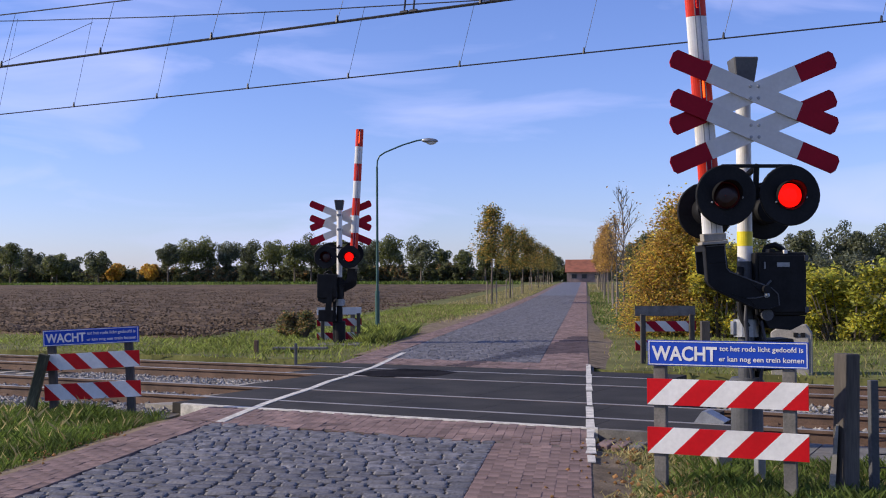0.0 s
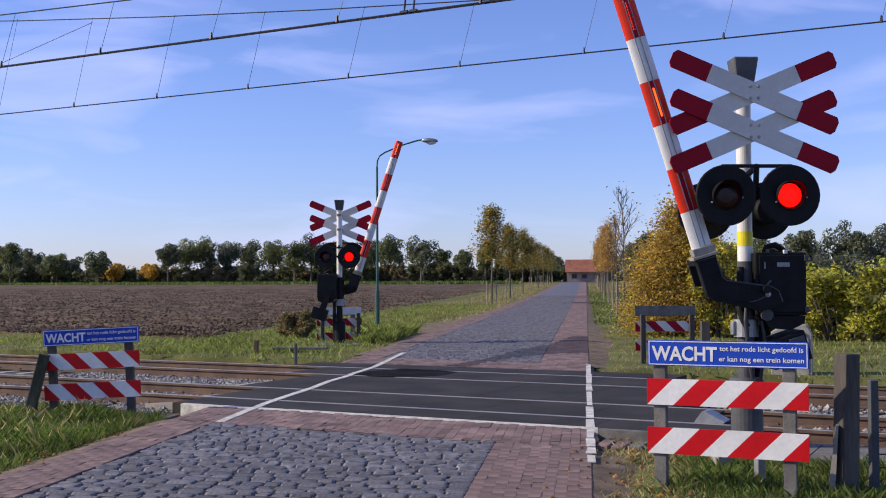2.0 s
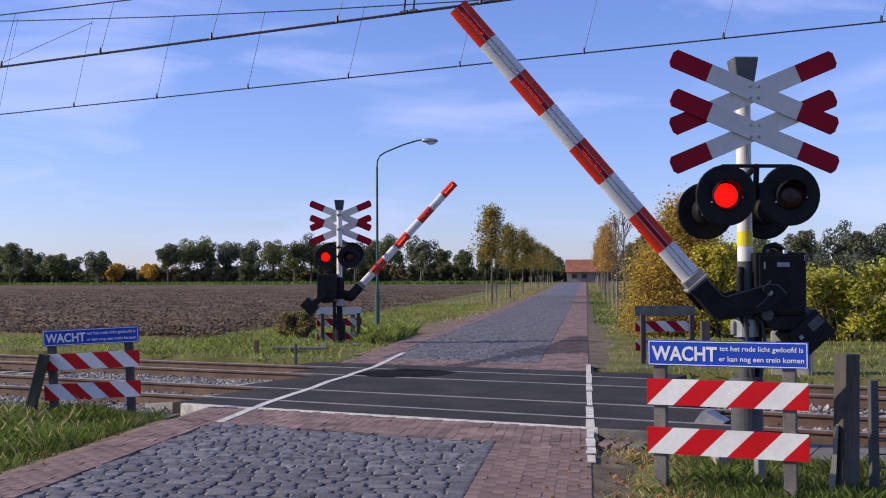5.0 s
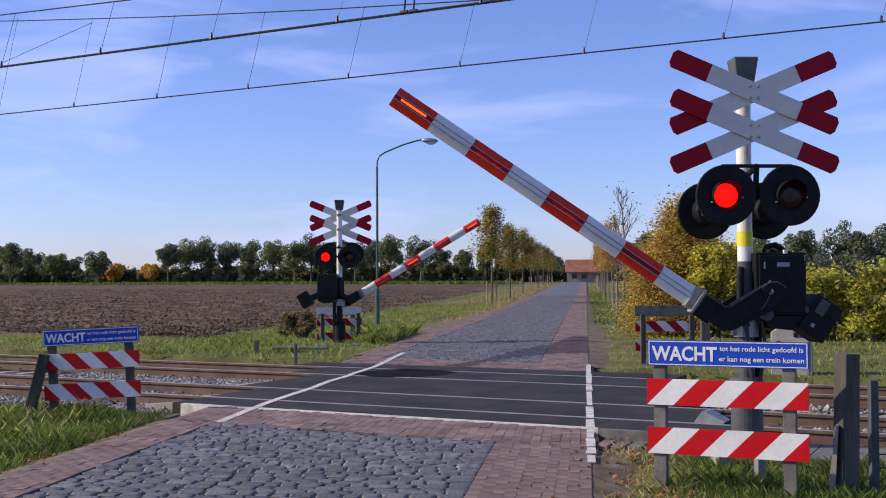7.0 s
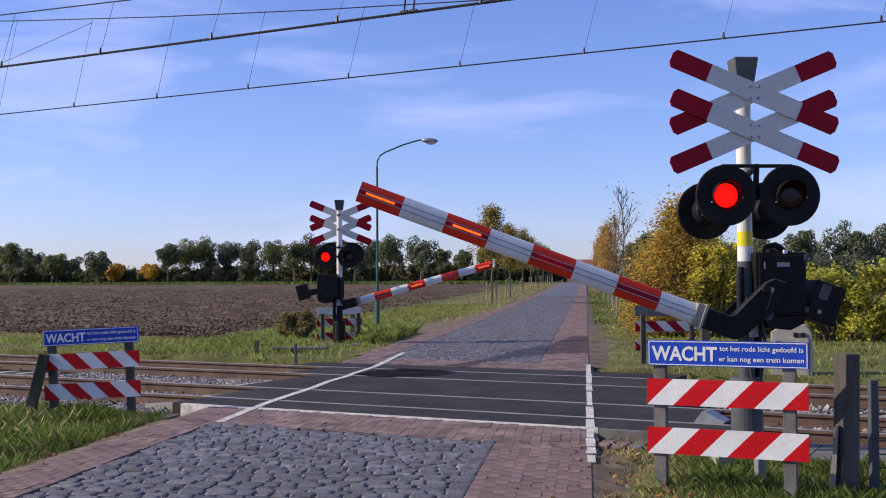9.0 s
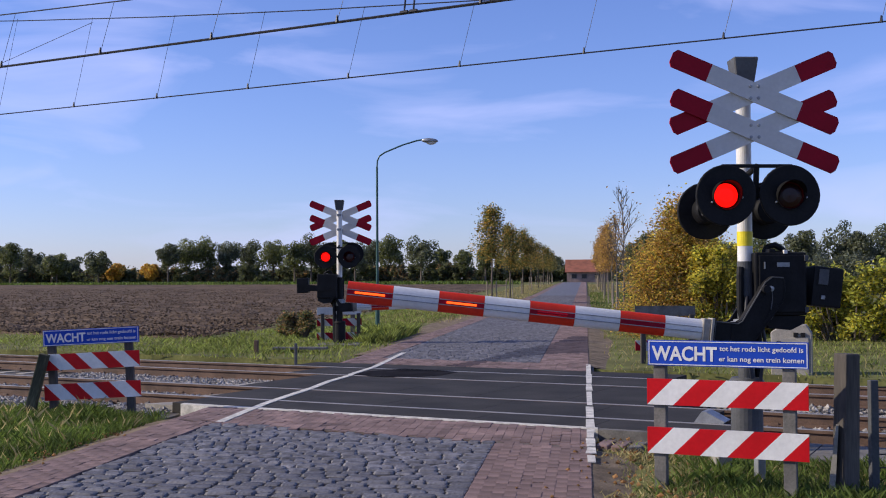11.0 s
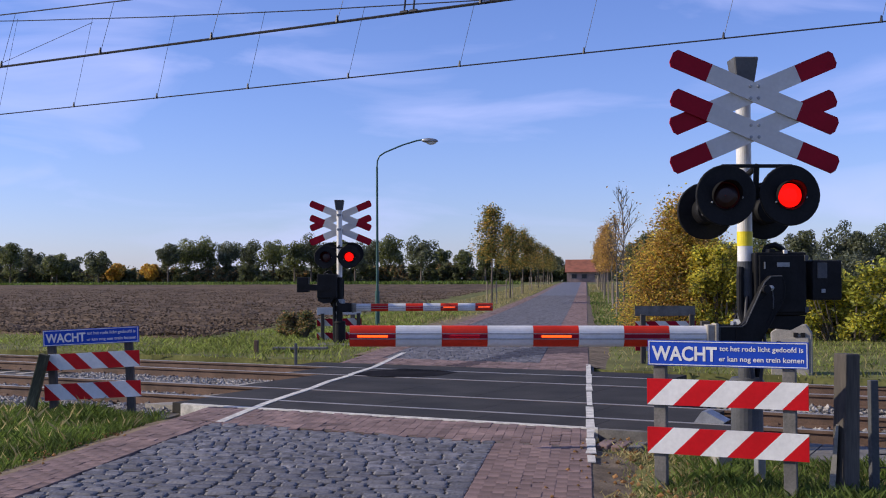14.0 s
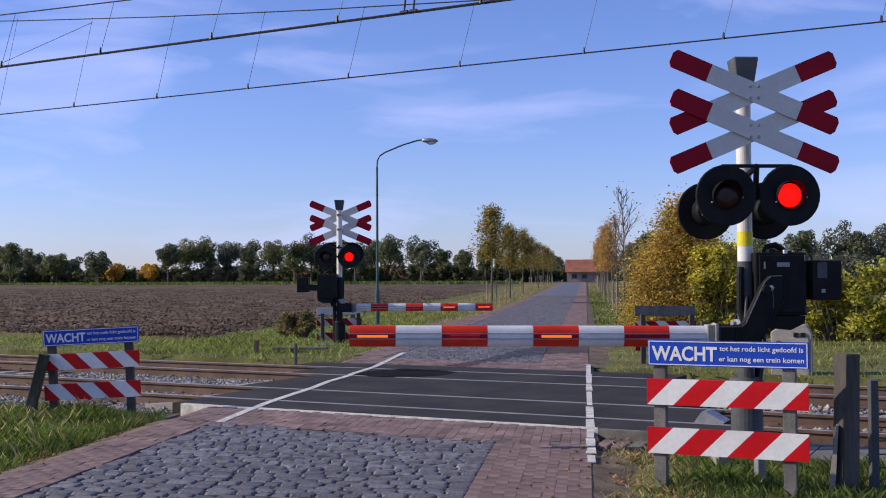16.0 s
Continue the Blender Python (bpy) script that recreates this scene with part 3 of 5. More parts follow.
def signal_lamp(owner, m, spans, back=False):
    """A black round board with a hooded red lamp in it; m: its middle, front along -y."""
    bm = NB()
    R, r = 0.308, 0.122
    disc_profile(bm, [(r + 0.022, -0.03), (r + 0.026, 0.004), (R - 0.01, 0.0), (R, 0.008), (R, 0.022), (R - 0.01, 0.03), (0.155, 0.032), (0.15, 0.17), (0.13, 0.19), (0.001, 0.19)])
    ob = part("lamp_board", bm, "black", owner, "round matt black background board", m=m)
    bm = NB()
    disc_profile(bm, [(0.001, 0.17), (r + 0.02, 0.17), (r + 0.012, 0.0), (r + 0.022, -0.03)])
    part("reflector", bm, "black", ob)
    for ang in (-8, 205):
        bm = NB()
        disc_profile(bm, [(0.011, 0.0), (0.009, -0.018), (0.001, -0.02)], seg=8)
        part("lens_screw", bm, "steel", ob, m=pose(0.163 * math.cos(radians(ang)), 0.0, 0.163 * math.sin(radians(ang))))
    bm = NB()
    seg, rr = 24, r + 0.024
    pts = []
    for i in range(seg + 1):
        a = radians(-25 + 230 * i / seg)
        dep = 0.13 * max(0.12, math.sin((a + radians(25)) * 180 / 230)) ** 0.7
        pts.append((rr * math.cos(a), rr * math.sin(a), dep))
    for q in (0.0, 0.006):
        ring = [[bm.verts.new((x * (1 - q * 6), 0.0, z * (1 - q * 6))), bm.verts.new((x * (1 - q * 6), -dep, z * (1 - q * 6)))] for x, z, dep in pts]
        for a, b in zip(ring, ring[1:]):
            bm.faces.new((a[0], b[0], b[1], a[1]))
    part("hood", bm, "black", ob)
    bm = NB()
    disc_profile(bm, [(0.001, -0.016), (r * 0.6, -0.012), (r, 0.0)], seg=28, mi=0)
    disc_profile(bm, [(r, 0.0), (r * 0.6, 0.012), (0.001, 0.016)], seg=28, mi=1)
    lens = part("lens", bm, ["glow_red", "lens_dark"], ob, "round red signal lens")
    # the lens sits behind the rim and turns its lit or its dark face outwards
    if spans is None:
        lens.matrix_basis = Matrix.Rotation(math.pi, 4, "Z")
    else:
        MOVES.append((lens, [(t, Matrix.Translation((0, 0.02, 0)) @ q) for t, q in flip_rows(spans, "Z")]))


def arm_board(bm, angle, cz, half=0.915, w=0.094):
    """One cross arm with pointed red ends; rotation about y at height cz."""
    c, s = math.cos(angle), math.sin(angle)

    def pt(u, v):
        return (c * u - s * v, cz + s * u + c * v)
    red, tip = 0.50, 0.032
    for poly, mi in (([(-red, -w), (red, -w), (red, w), (-red, w)], 0),
                     ([(red, -w), (half - tip, -w), (half, -w * .55), (half, w * .55), (half - tip, w), (red, w)], 1),
                     ([(-red, w), (-half + tip, w), (-half, w * .55), (-half, -w * .55), (-half + tip, -w), (-red, -w)], 1)):
        prism(bm, [pt(u, v) for u, v in poly], -0.012, 0.012, mi)


def crossing_signal(base, label, angles, near):
    unit = thing("crossing_signal", label, "level crossing signal", base, "barrier signals")
    bm = NB()
    tube(bm, (0, 0, 0.62), (0, 0, 1.86), 0.084, 0.082, 20)
    tube(bm, (0, 0, -0.25), (0, 0, 0.64), 0.165, 0.16, 24)
    tube(bm, (0, 0, 0.62), (0, 0, 0.66), 0.18, 0.15, 24)
    part("lower_post", bm, "grey_paint" if near else "black", unit, "dark lower steel post")
    bm = NB()
    tube(bm, (0, 0, 1.85), (0, 0, 3.74), 0.077, seg=24)
    part("post", bm, "white", unit, "white enamelled upper post")
    if near:
        bm = NB()
        tube(bm, (0, 0, 2.02), (0, 0, 2.17), 0.080, seg=24)
        part("band", bm, "yellow", unit, "yellow sticker band")
    bm = NB()
    box(bm, -0.13, 0.13, -0.13, 0.13, -0.3, 0.3)
    for v in bm.verts:
        k = 1.0 if v.co.z > 0 else 0.72
        v.co = (v.co.x * k, v.co.y * k, 3.84 + v.co.z * 0.46)
    bmesh.ops.bevel(bm, geom=bm.edges[:], offset=0.012, segments=1, affect="EDGES")
    part("bell", bm, "grey_paint", unit, "dark bell housing on top")
    # crosses
    cx, cy = 0.0, -0.33
    for cz in (3.565, 3.17):
        for ang, dy in ((22.8, 0.0), (-22.8, -0.03)):
            bm = NB()
            arm_board(bm, radians(ang), 0)
            arm = part("cross_arm", bm, ["cross_white", "dark_red"], unit, "white cross arm with red pointed ends", m=pose(cx, cy + dy, cz))
            if dy:
                for bx, bz in ((-0.04, 0.06), (0.04, 0.06), (-0.04, -0.06), (0.04, -0.06)):
                    b2 = NB()
                    disc_profile(b2, [(0.017, -0.012), (0.014, -0.024), (0.001, -0.026)], seg=10)
                    part("bolt", b2, "steel", arm, m=pose(bx, 0, bz))
        bm = NB()
        box(bm, -0.06, 0.06, -0.315, 0.1, cz - 0.03, cz + 0.03, 0.008)
        part("clamp", bm, "steel", unit)
    # lamps to the front and to the back, on one bracket
    bm = NB()
    box(bm, -0.36, 0.36, -0.43, -0.38, 2.795, 2.83, 0.008)
    pipe(bm, [(0, -0.40, 2.81), (0, 0.36, 2.66)], 0.03)
    pipe(bm, [(-0.33, 0.36, 2.66), (0.36, 0.36, 2.66)], 0.022)
    pipe(bm, [(0.0, -0.40, 2.81), (0.0, -0.36, 2.5), (0.0, 0.2, 2.4), (0.0, 0.36, 2.4)], 0.03)
    pipe(bm, [(-0.32, -0.33, 2.52), (0.32, -0.33, 2.52)], 0.025)
    pipe(bm, [(-0.32, 0.3, 2.42), (0.34, 0.3, 2.42)], 0.025)
    part("bracket", bm, "black", unit)
    signal_lamp(unit, pose(-0.325, -0.45, 2.515), SIDE_A if near else None)
    signal_lamp(unit, pose(0.325, -0.45, 2.515), SIDE_B if near else None)
    signal_lamp(unit, pose(0.34, 0.40, 2.41, 0, 0, 180), SIDE_A if not near else None)
    signal_lamp(unit, pose(-0.30, 0.40, 2.41, 0, 0, 180), SIDE_B if not near else None)
    for bx, bz in ((-0.33, 0.40), (-0.37, 0.35)):
        bm = NB()
        box(bm, bx - 0.02, bx + 0.02, 0.19, 0.22, 2.0 + bz, 2.045 + bz, 0.005)
        part("terminal", bm, "steel", unit)
    # drive box
    bm = NB()
    box(bm, 0.05, 0.585, -0.17, 0.30, 1.30, 1.95, 0.02)
    body = part("drive_box", bm, "black", unit, "black barrier drive housing")
    bm = NB()
    prism(bm, [(0.12, 1.295), (0.575, 1.295), (0.565, 1.22), (0.42, 1.15), (0.20, 1.17)], -0.15, 0.26)
    part("box_foot", bm, "black", body)
    bm = NB()
    box(bm, 0.085, 0.56, -0.19, -0.168, 1.33, 1.92, 0.012)
    part("box_door", bm, "black", body)
    bm = NB()
    box(bm, 0.20, 0.27, -0.16, -0.02, 1.94, 1.985, 0.012)
    box(bm, 0.26, 0.44, -0.12, 0.1, 1.94, 1.965, 0.008)
    part("box_hinge", bm, "black", body)
    bm = NB()
    box(bm, 0.345, 0.385, -0.185, -0.15, 1.935, 1.975, 0.006)
    part("lid_clip", bm, "white", body, "bright metal lid clip")
    bm = NB()
    pipe(bm, [(0.20, 0.0, 1.95), (0.24, 0.0, 2.01), (0.31, 0.0, 2.03), (0.37, 0.0, 2.0), (0.42, 0.0, 1.96)], 0.03, 8)
    part("lid_handle", bm, "black", body)
    bm = NB()
    box(bm, 0.135, 0.15, -0.20, -0.188, 1.78, 1.85, 0.003)
    part("key_lever", bm, "steel", body)
    bm = NB()
    box(bm, 0.27, 0.40, -0.197, -0.187, 1.80, 1.845)
    part("type_plate", bm, "steel", body)
    bm = NB()
    tube(bm, (0.16, -0.16, 1.31), (0.16, -0.215, 1.31), 0.06, seg=18)
    tube(bm, (0.16, -0.2, 1.31), (0.16, -0.225, 1.31), 0.025, seg=12)
    part("hand_wheel", bm, "grey_paint", body)
    bm = NB()
    tube(bm, (0.11 if near else 0.225, -0.36, 1.572), (0.11 if near else 0.225, -0.05, 1.572), 0.04, seg=16)
    part("axle", bm, "black", body)
    bm = NB()
    pipe(bm, [(-0.02, -0.11, 1.5), (-0.05, -0.15, 1.25), (-0.03, -0.17, 0.95), (0.0, -0.19, 0.66)], 0.022)
    part("cable", bm, "cable", unit)
    bm = NB()
    pipe(bm, [(0.12, -0.13, 1.25), (0.15, -0.16, 1.0), (0.10, -0.17, 0.72), (0.06, -0.18, 0.4)], 0.018)
    part("cable", bm, "cable", unit)
    bm = NB()
    tube(bm, (0, 0, 1.08), (0, 0, 1.26), 0.125, seg=20)
    box(bm, -0.15, -0.10, -0.05, 0.05, 1.10, 1.24, 0.01)
    part("collar", bm, "steel", unit, "grey clamp collar")
    bm = NB()
    tube(bm, (0.14, 0.05, 0.1), (0.14, 0.05, 1.2), 0.045, seg=12)
    part("conduit", bm, "black", unit)
    bm = NB()
    box(bm, -0.35 if near else -0.58, 0.35 if near else 0.58, -0.35, 0.35 if near else 0.75, -0.3, 0.02 if near else 0.06, 0.02)
    part("plinth", bm, "dark_concrete", unit, "weathered concrete plinth")
    bm = NB()
    pipe(bm, [(-0.075, -0.08, 1.80), (-0.085, -0.09, 1.72), (-0.085, -0.09, 1.36), (-0.06, -0.10, 1.26), (-0.02, -0.11, 1.18)], 0.036, 10)
    part("cable_sleeve", bm, "black", unit, "black corrugated cable sleeve")
    bm = NB()
    pipe(bm, [(0.135, -0.20, 1.28), (0.135, -0.21, 1.50), (0.16, -0.21, 1.62), (0.20, -0.21, 1.66)], 0.012, 8)
    part("lever", bm, "grey_paint", body)
    for z in (1.36, 1.89):
        bm = NB()
        box(bm, 0.555, 0.595, -0.20, -0.15, z - 0.03, z + 0.03, 0.006)
        part("latch", bm, "grey_paint", body)
    # the boom and its arms turn about the axle
    pivot = Vector((0.11 if near else 0.225, -0.24, 1.575 if near else 1.567))
    arm_thing = new("boom")
    arm_thing.parent = unit
    arm_thing.empty_display_size = 0.1
    d, reach = (0.480, 4.20) if near else (0.545, 4.43)
    k = d / 0.48                    # size of the crank
    fx = -0.50 * k                  # where the tube begins
    bm = NB()
    prism(bm, [(x * k, z * k) for x, z in [(0.06, 0.135), (0.183, 0.142), (0.215, 0.02), (0.196, -0.116), (-0.027, -0.505), (-0.08, -0.565), (-0.12, -0.588), (-0.50, -0.588), (-0.50, -0.375),
                                           (-0.238, -0.373), (-0.20, -0.342), (-0.002, 0.073)]], -0.05, 0.05)
    bmesh.ops.bevel(bm, geom=bm.edges[:], offset=0.010, segments=1, affect="EDGES")
    crank = part("front_arm", bm, "black", arm_thing, "black cranked barrier arm")
    # highlights along the arm's rims are put into the colour: grey ribs among black
    for route, rad, mat in (([(-0.49, -0.383), (-0.24, -0.38), (-0.20, -0.35), (-0.005, 0.068), (0.06, 0.127), (0.175, 0.133)], 0.007, "grey_paint"),
                            ([(-0.49, -0.58), (-0.12, -0.58), (-0.075, -0.557), (-0.032, -0.50), (0.188, -0.116), (0.205, 0.02), (0.18, 0.12)], 0.006, "black"),
                            ([(0.07, 0.0), (0.085, -0.10), (0.08, -0.20)], 0.006, "grey_paint"), ([(0.07, 0.0), (-0.06, -0.13)], 0.005, "black"),
                            ([(0.188, -0.10), (0.10, -0.16), (0.02, -0.34)], 0.005, "black"), ([(-0.47, -0.39), (-0.47, -0.57)], 0.006, "grey_paint"), ([(-0.30, -0.38), (-0.30, -0.58)], 0.005, "black")):
        bm = NB()
        pipe(bm, [(x * k, -0.053, z * k) for x, z in route], rad, 6)
        part("arm_rib", bm, mat, crank)
    bm = NB()
    disc_profile(bm, [(0.03, -0.05), (0.028, -0.066), (0.016, -0.068), (0.014, -0.085), (0.001, -0.087)], seg=12)
    part("arm_bolt", bm, "steel", crank, m=pose(0.06 * k, 0, 0.01))
    bm = NB()
    prism(bm, [(x * k, z * k) for x, z in [(-0.49, -0.57), (-0.49, -0.38), (-0.24, -0.373), (-0.20, -0.342), (-0.03, 0.02), (-0.03, -0.14), (-0.14, -0.37), (-0.20, -0.57)]], 0.35, 0.38)
    box(bm, -0.49 * k, -0.42 * k, 0.045, 0.355, -0.575 * k, -0.385 * k, 0.008)
    part("rear_arm", bm, "black", crank)
    bm = NB()
    box(bm, fx - 0.10, fx - 0.02, -0.068, 0.068, -d - 0.118, -d + 0.118, 0.012)
    box(bm, fx - 0.018, fx + 0.012, -0.085, 0.085, -d - 0.14, -d + 0.13, 0.006)
    part("flange", bm, "concrete", arm_thing, "pale grey boom clamp")
    bm = NB()
    box(bm, 0.61, 0.92, 0.12, 0.52, -0.105, 0.305, 0.018)
    weight = part("counterweight", bm, "black", arm_thing, "black counterweight block", m=pose(-0.08 if near else 0, -0.06, -0.008))
    bm = NB()
    prism(bm, [(0.0, 0.06), (0.0, -0.06), (0.62, -0.06), (0.66, 0.0), (0.62, 0.12)], 0.615, 0.65)
    part("weight_arm", bm, "black", weight)
    bm = NB()
    box(bm, 0.66, 0.76, 0.105, 0.12, 0.12, 0.28, 0.004)
    part("weight_plate", bm, "grey_paint", weight)
    bm = NB()
    box(bm, 0.70, 0.74, 0.10, 0.121, -0.03, 0.01, 0.004)
    part("weight_bolt", bm, "steel", weight)
    # striped tube, from the tip: red first
    x_tip = -reach
    L = (reach + fx) * 0.1243
    hh, tt, nn = 0.106, 0.056, 24
    sec = [(tt * math.sin(6.2831853 * q / nn), hh * math.cos(6.2831853 * q / nn)) for q in range(nn)]
    for i in range(8):
        a = x_tip + i * L
        b = min(a + L, fx - 0.02)
        bm = NB()
        ring0 = [bm.verts.new((a + 0.001, y, -d + z)) for y, z in sec]
        ring1 = [bm.verts.new((b - 0.001, y, -d + z)) for y, z in sec]
        for q in range(len(sec)):
            bm.faces.new((ring0[q], ring0[(q + 1) % nn], ring1[(q + 1) % nn], ring1[q]))
        bm.faces.new(ring0)
        bm.faces.new(ring1[::-1])
        seg = part("stripe", bm, "white" if i % 2 else "boom_red", arm_thing, "white boom section" if i % 2 else "red reflective boom section")
        bm = NB()
        for y in (-tt - 0.003, tt + 0.003):
            box(bm, a + 0.004, b - 0.004, y - 0.003, y + 0.003, -d + 0.022, -d + 0.030)
            box(bm, a + 0.004, b - 0.004, y - 0.003, y + 0.003, -d - 0.030, -d - 0.022)
            if i % 2 == 0:
                box(bm, a + 0.004, b - 0.004, y - 0.001, y + 0.001, -d - 0.02, -d + 0.02, mi=1)
        part("rib", bm, ["steel", "dark_red"], seg)
        if i in (0, 2, 4):
            bm = NB()
            n = 12
            for side, mi in ((0, 0), (1, 1)):
                prev = None
                for q in range(n // 2 + 1):
                    ang = math.pi * q / (n // 2) + side * math.pi
                    cur = [bm.verts.new((xx, -math.sin(ang) * 0.011, math.cos(ang) * 0.011)) for xx in (a + 0.08, b - 0.08)]
                    if prev:
                        f = bm.faces.new((prev[0], prev[1], cur[1], cur[0]))
                        f.material_index = mi
                    prev = cur
            bar = part("boom_lamp", bm, ["glow_amber", "dark_red"], arm_thing, "orange-red boom warning lamp")
            front = -1 if near else 1
            home = Matrix.Translation((0, front * (tt + 0.012), -d)) @ Matrix.Rotation(0 if near else math.pi, 4, "X")
            spans = {0: [(5.2, 17.0)], 2: [q for q in (SIDE_A if near else SIDE_B) if q[0] > 8.2], 4: SIDE_B if near else SIDE_A}[i]
            if not near and i == 0:
                spans = [(-1, 17)]
            MOVES.append((bar, [(t, home @ q) for t, q in flip_rows(spans, "X")]))
    MOVES.append((arm_thing, [(t, Matrix.Translation(pivot) @ Matrix.Rotation(radians(k), 4, "Y")) for t, k in angles]))
    return unit


# ---- warning boards ----
def letters_of(me):
    """Groups of faces, one for each letter: pieces that stand over one another belong together."""
    bm = NB()
    bm.from_mesh(me)
    seen, pieces = set(), []
    for f in bm.faces:
        if f in seen:
            continue
        todo, piece = [f], []
        seen.add(f)
        while todo:
            g = todo.pop()
            piece.append(g)
            for e in g.edges:
                for h in e.link_faces:
                    if h not in seen:
                        seen.add(h)
                        todo.append(h)
        xs = [v.co.x for g in piece for v in g.verts]
        pieces.append((min(xs), max(xs), piece))
    groups = []
    for x0, x1, piece in sorted(pieces, key=lambda q: q[0]):
        if groups and (x0 + x1) / 2 < groups[-1][0]:
            groups[-1] = (max(groups[-1][0], x1), groups[-1][1] + piece)
        else:
            groups.append((x1, piece))
    made = []
    for _, piece in groups:
        ids, vs, fs = {}, [], []
        for f in piece:
            for v in f.verts:
                if v not in ids:
                    ids[v] = len(vs)
                    vs.append(tuple(v.co))
            fs.append(tuple(ids[v] for v in f.verts))
        made.append((vs, fs))
    bm.free()
    return made


def fit_text(body, width, height, x, z, y, mat, parent, bold=0.012):
    """Words drawn to a given width and cap height, facing -y, each letter a part."""
    cu = bpy.data.curves.new("letter", "FONT")
    cu.body, cu.size, cu.extrude, cu.resolution_u, cu.offset = body, 1.0, 0.001, 3, bold
    tmp = bpy.data.objects.new("letter", cu)
    scene.collection.objects.link(tmp)
    whole = bpy.data.meshes.new_from_object(tmp.evaluated_get(bpy.context.evaluated_depsgraph_get()))
    bpy.data.objects.remove(tmp)
    xs, zs = [v.co.x for v in whole.vertices], [v.co.y for v in whole.vertices]
    kx, kz = width / (max(xs) - min(xs)), height / max(zs)
    m = Matrix.Translation((x - min(xs) * kx, y, z)) @ Matrix.Rotation(radians(90), 4, "X") @ Matrix.Diagonal((kx, kz, 1, 1))
    for vs, fs in letters_of(whole):
        raw("letter", vs, fs, mat, parent).matrix_basis = m


def warning_board(m, label, slant=1, letters=True, plate_mat="wood", drop=0.0, leg="dark_concrete"):
    b = thing("warning_board", label, "warning board", m, "warning boards")
    W = 1.285
    for x in (0.10, W - 0.15):
        bm = NB()
        box(bm, x - 0.05, x + 0.05, 0.0, 0.09, -0.2 - drop, 1.0, 0.006)
        part("leg", bm, leg if letters else "wood", b)
    for z in (0.24, 0.64):
        bm = NB()
        h = 0.215
        step = 0.2165
        xs, i = -step, 0
        while xs < W + step:
            quad = [(xs, 0), (xs + step, 0), (xs + step + slant * h, h), (xs + slant * h, h)]
            # cut to the board's ends
            poly = quad
            for lim, sign in ((0.0, 1), (W, -1)):
                outp = []
                for p, q in zip(poly, poly[1:] + poly[:1]):
                    pin, qin = sign * (p[0] - lim) >= 0, sign * (q[0] - lim) >= 0
                    if pin:
                        outp.append(p)
                    if pin != qin and abs(q[0] - p[0]) > 1e-9:
                        t = (lim - p[0]) / (q[0] - p[0])
                        outp.append((lim, p[1] + t * (q[1] - p[1])))
                poly = outp
                if len(poly) < 3:
                    break
            area = 0.0
            if len(poly) >= 3:
                area = abs(sum(p[0] * q[1] - q[0] * p[1] for p, q in zip(poly, poly[1:] + poly[:1]))) / 2
            if area > 1e-4:
                clean = [p for j, p in enumerate(poly) if (Vector(p) - Vector(poly[j - 1])).length > 1e-5]
                prism(bm, [(px, z + pz) for px, pz in clean], -0.022, -0.001, (i + (1 if slant > 0 else 0)) % 2)
            xs += step
            i += 1
        part("striped_board", bm, ["white", "red"] if letters else ["cross_white", "dark_red"], b, "red and white diagonally striped board")
    bm = NB()
    box(bm, 0.01, W + 0.005, -0.022, -0.001, 0.965, 1.175, 0.0)
    plate = part("text_plate", bm, "blue" if letters else plate_mat, b, "blue enamel plate with white lettering" if letters else "bare weathered plate back")
    if letters:
        bm = NB()
        for x0, x1, z0, z1 in ((0.018, W - 0.003, 0.972, 0.979), (0.018, W - 0.003, 1.161, 1.168), (0.018, 0.025, 0.979, 1.161), (W - 0.010, W - 0.003, 0.979, 1.161)):
            box(bm, x0, x1, -0.0255, -0.0215, z0, z1)
        part("border", bm, "white", plate)
        fit_text("WACHT", 0.535, 0.116, 0.045, 1.012, -0.0245, "white", plate, 0.028)
        fit_text("tot het rode licht gedoofd is", 0.65, 0.040, 0.60, 1.095, -0.0245, "white", plate)
        fit_text("er kan nog een trein komen", 0.66, 0.040, 0.595, 1.012, -0.0245, "white", plate)
    return b


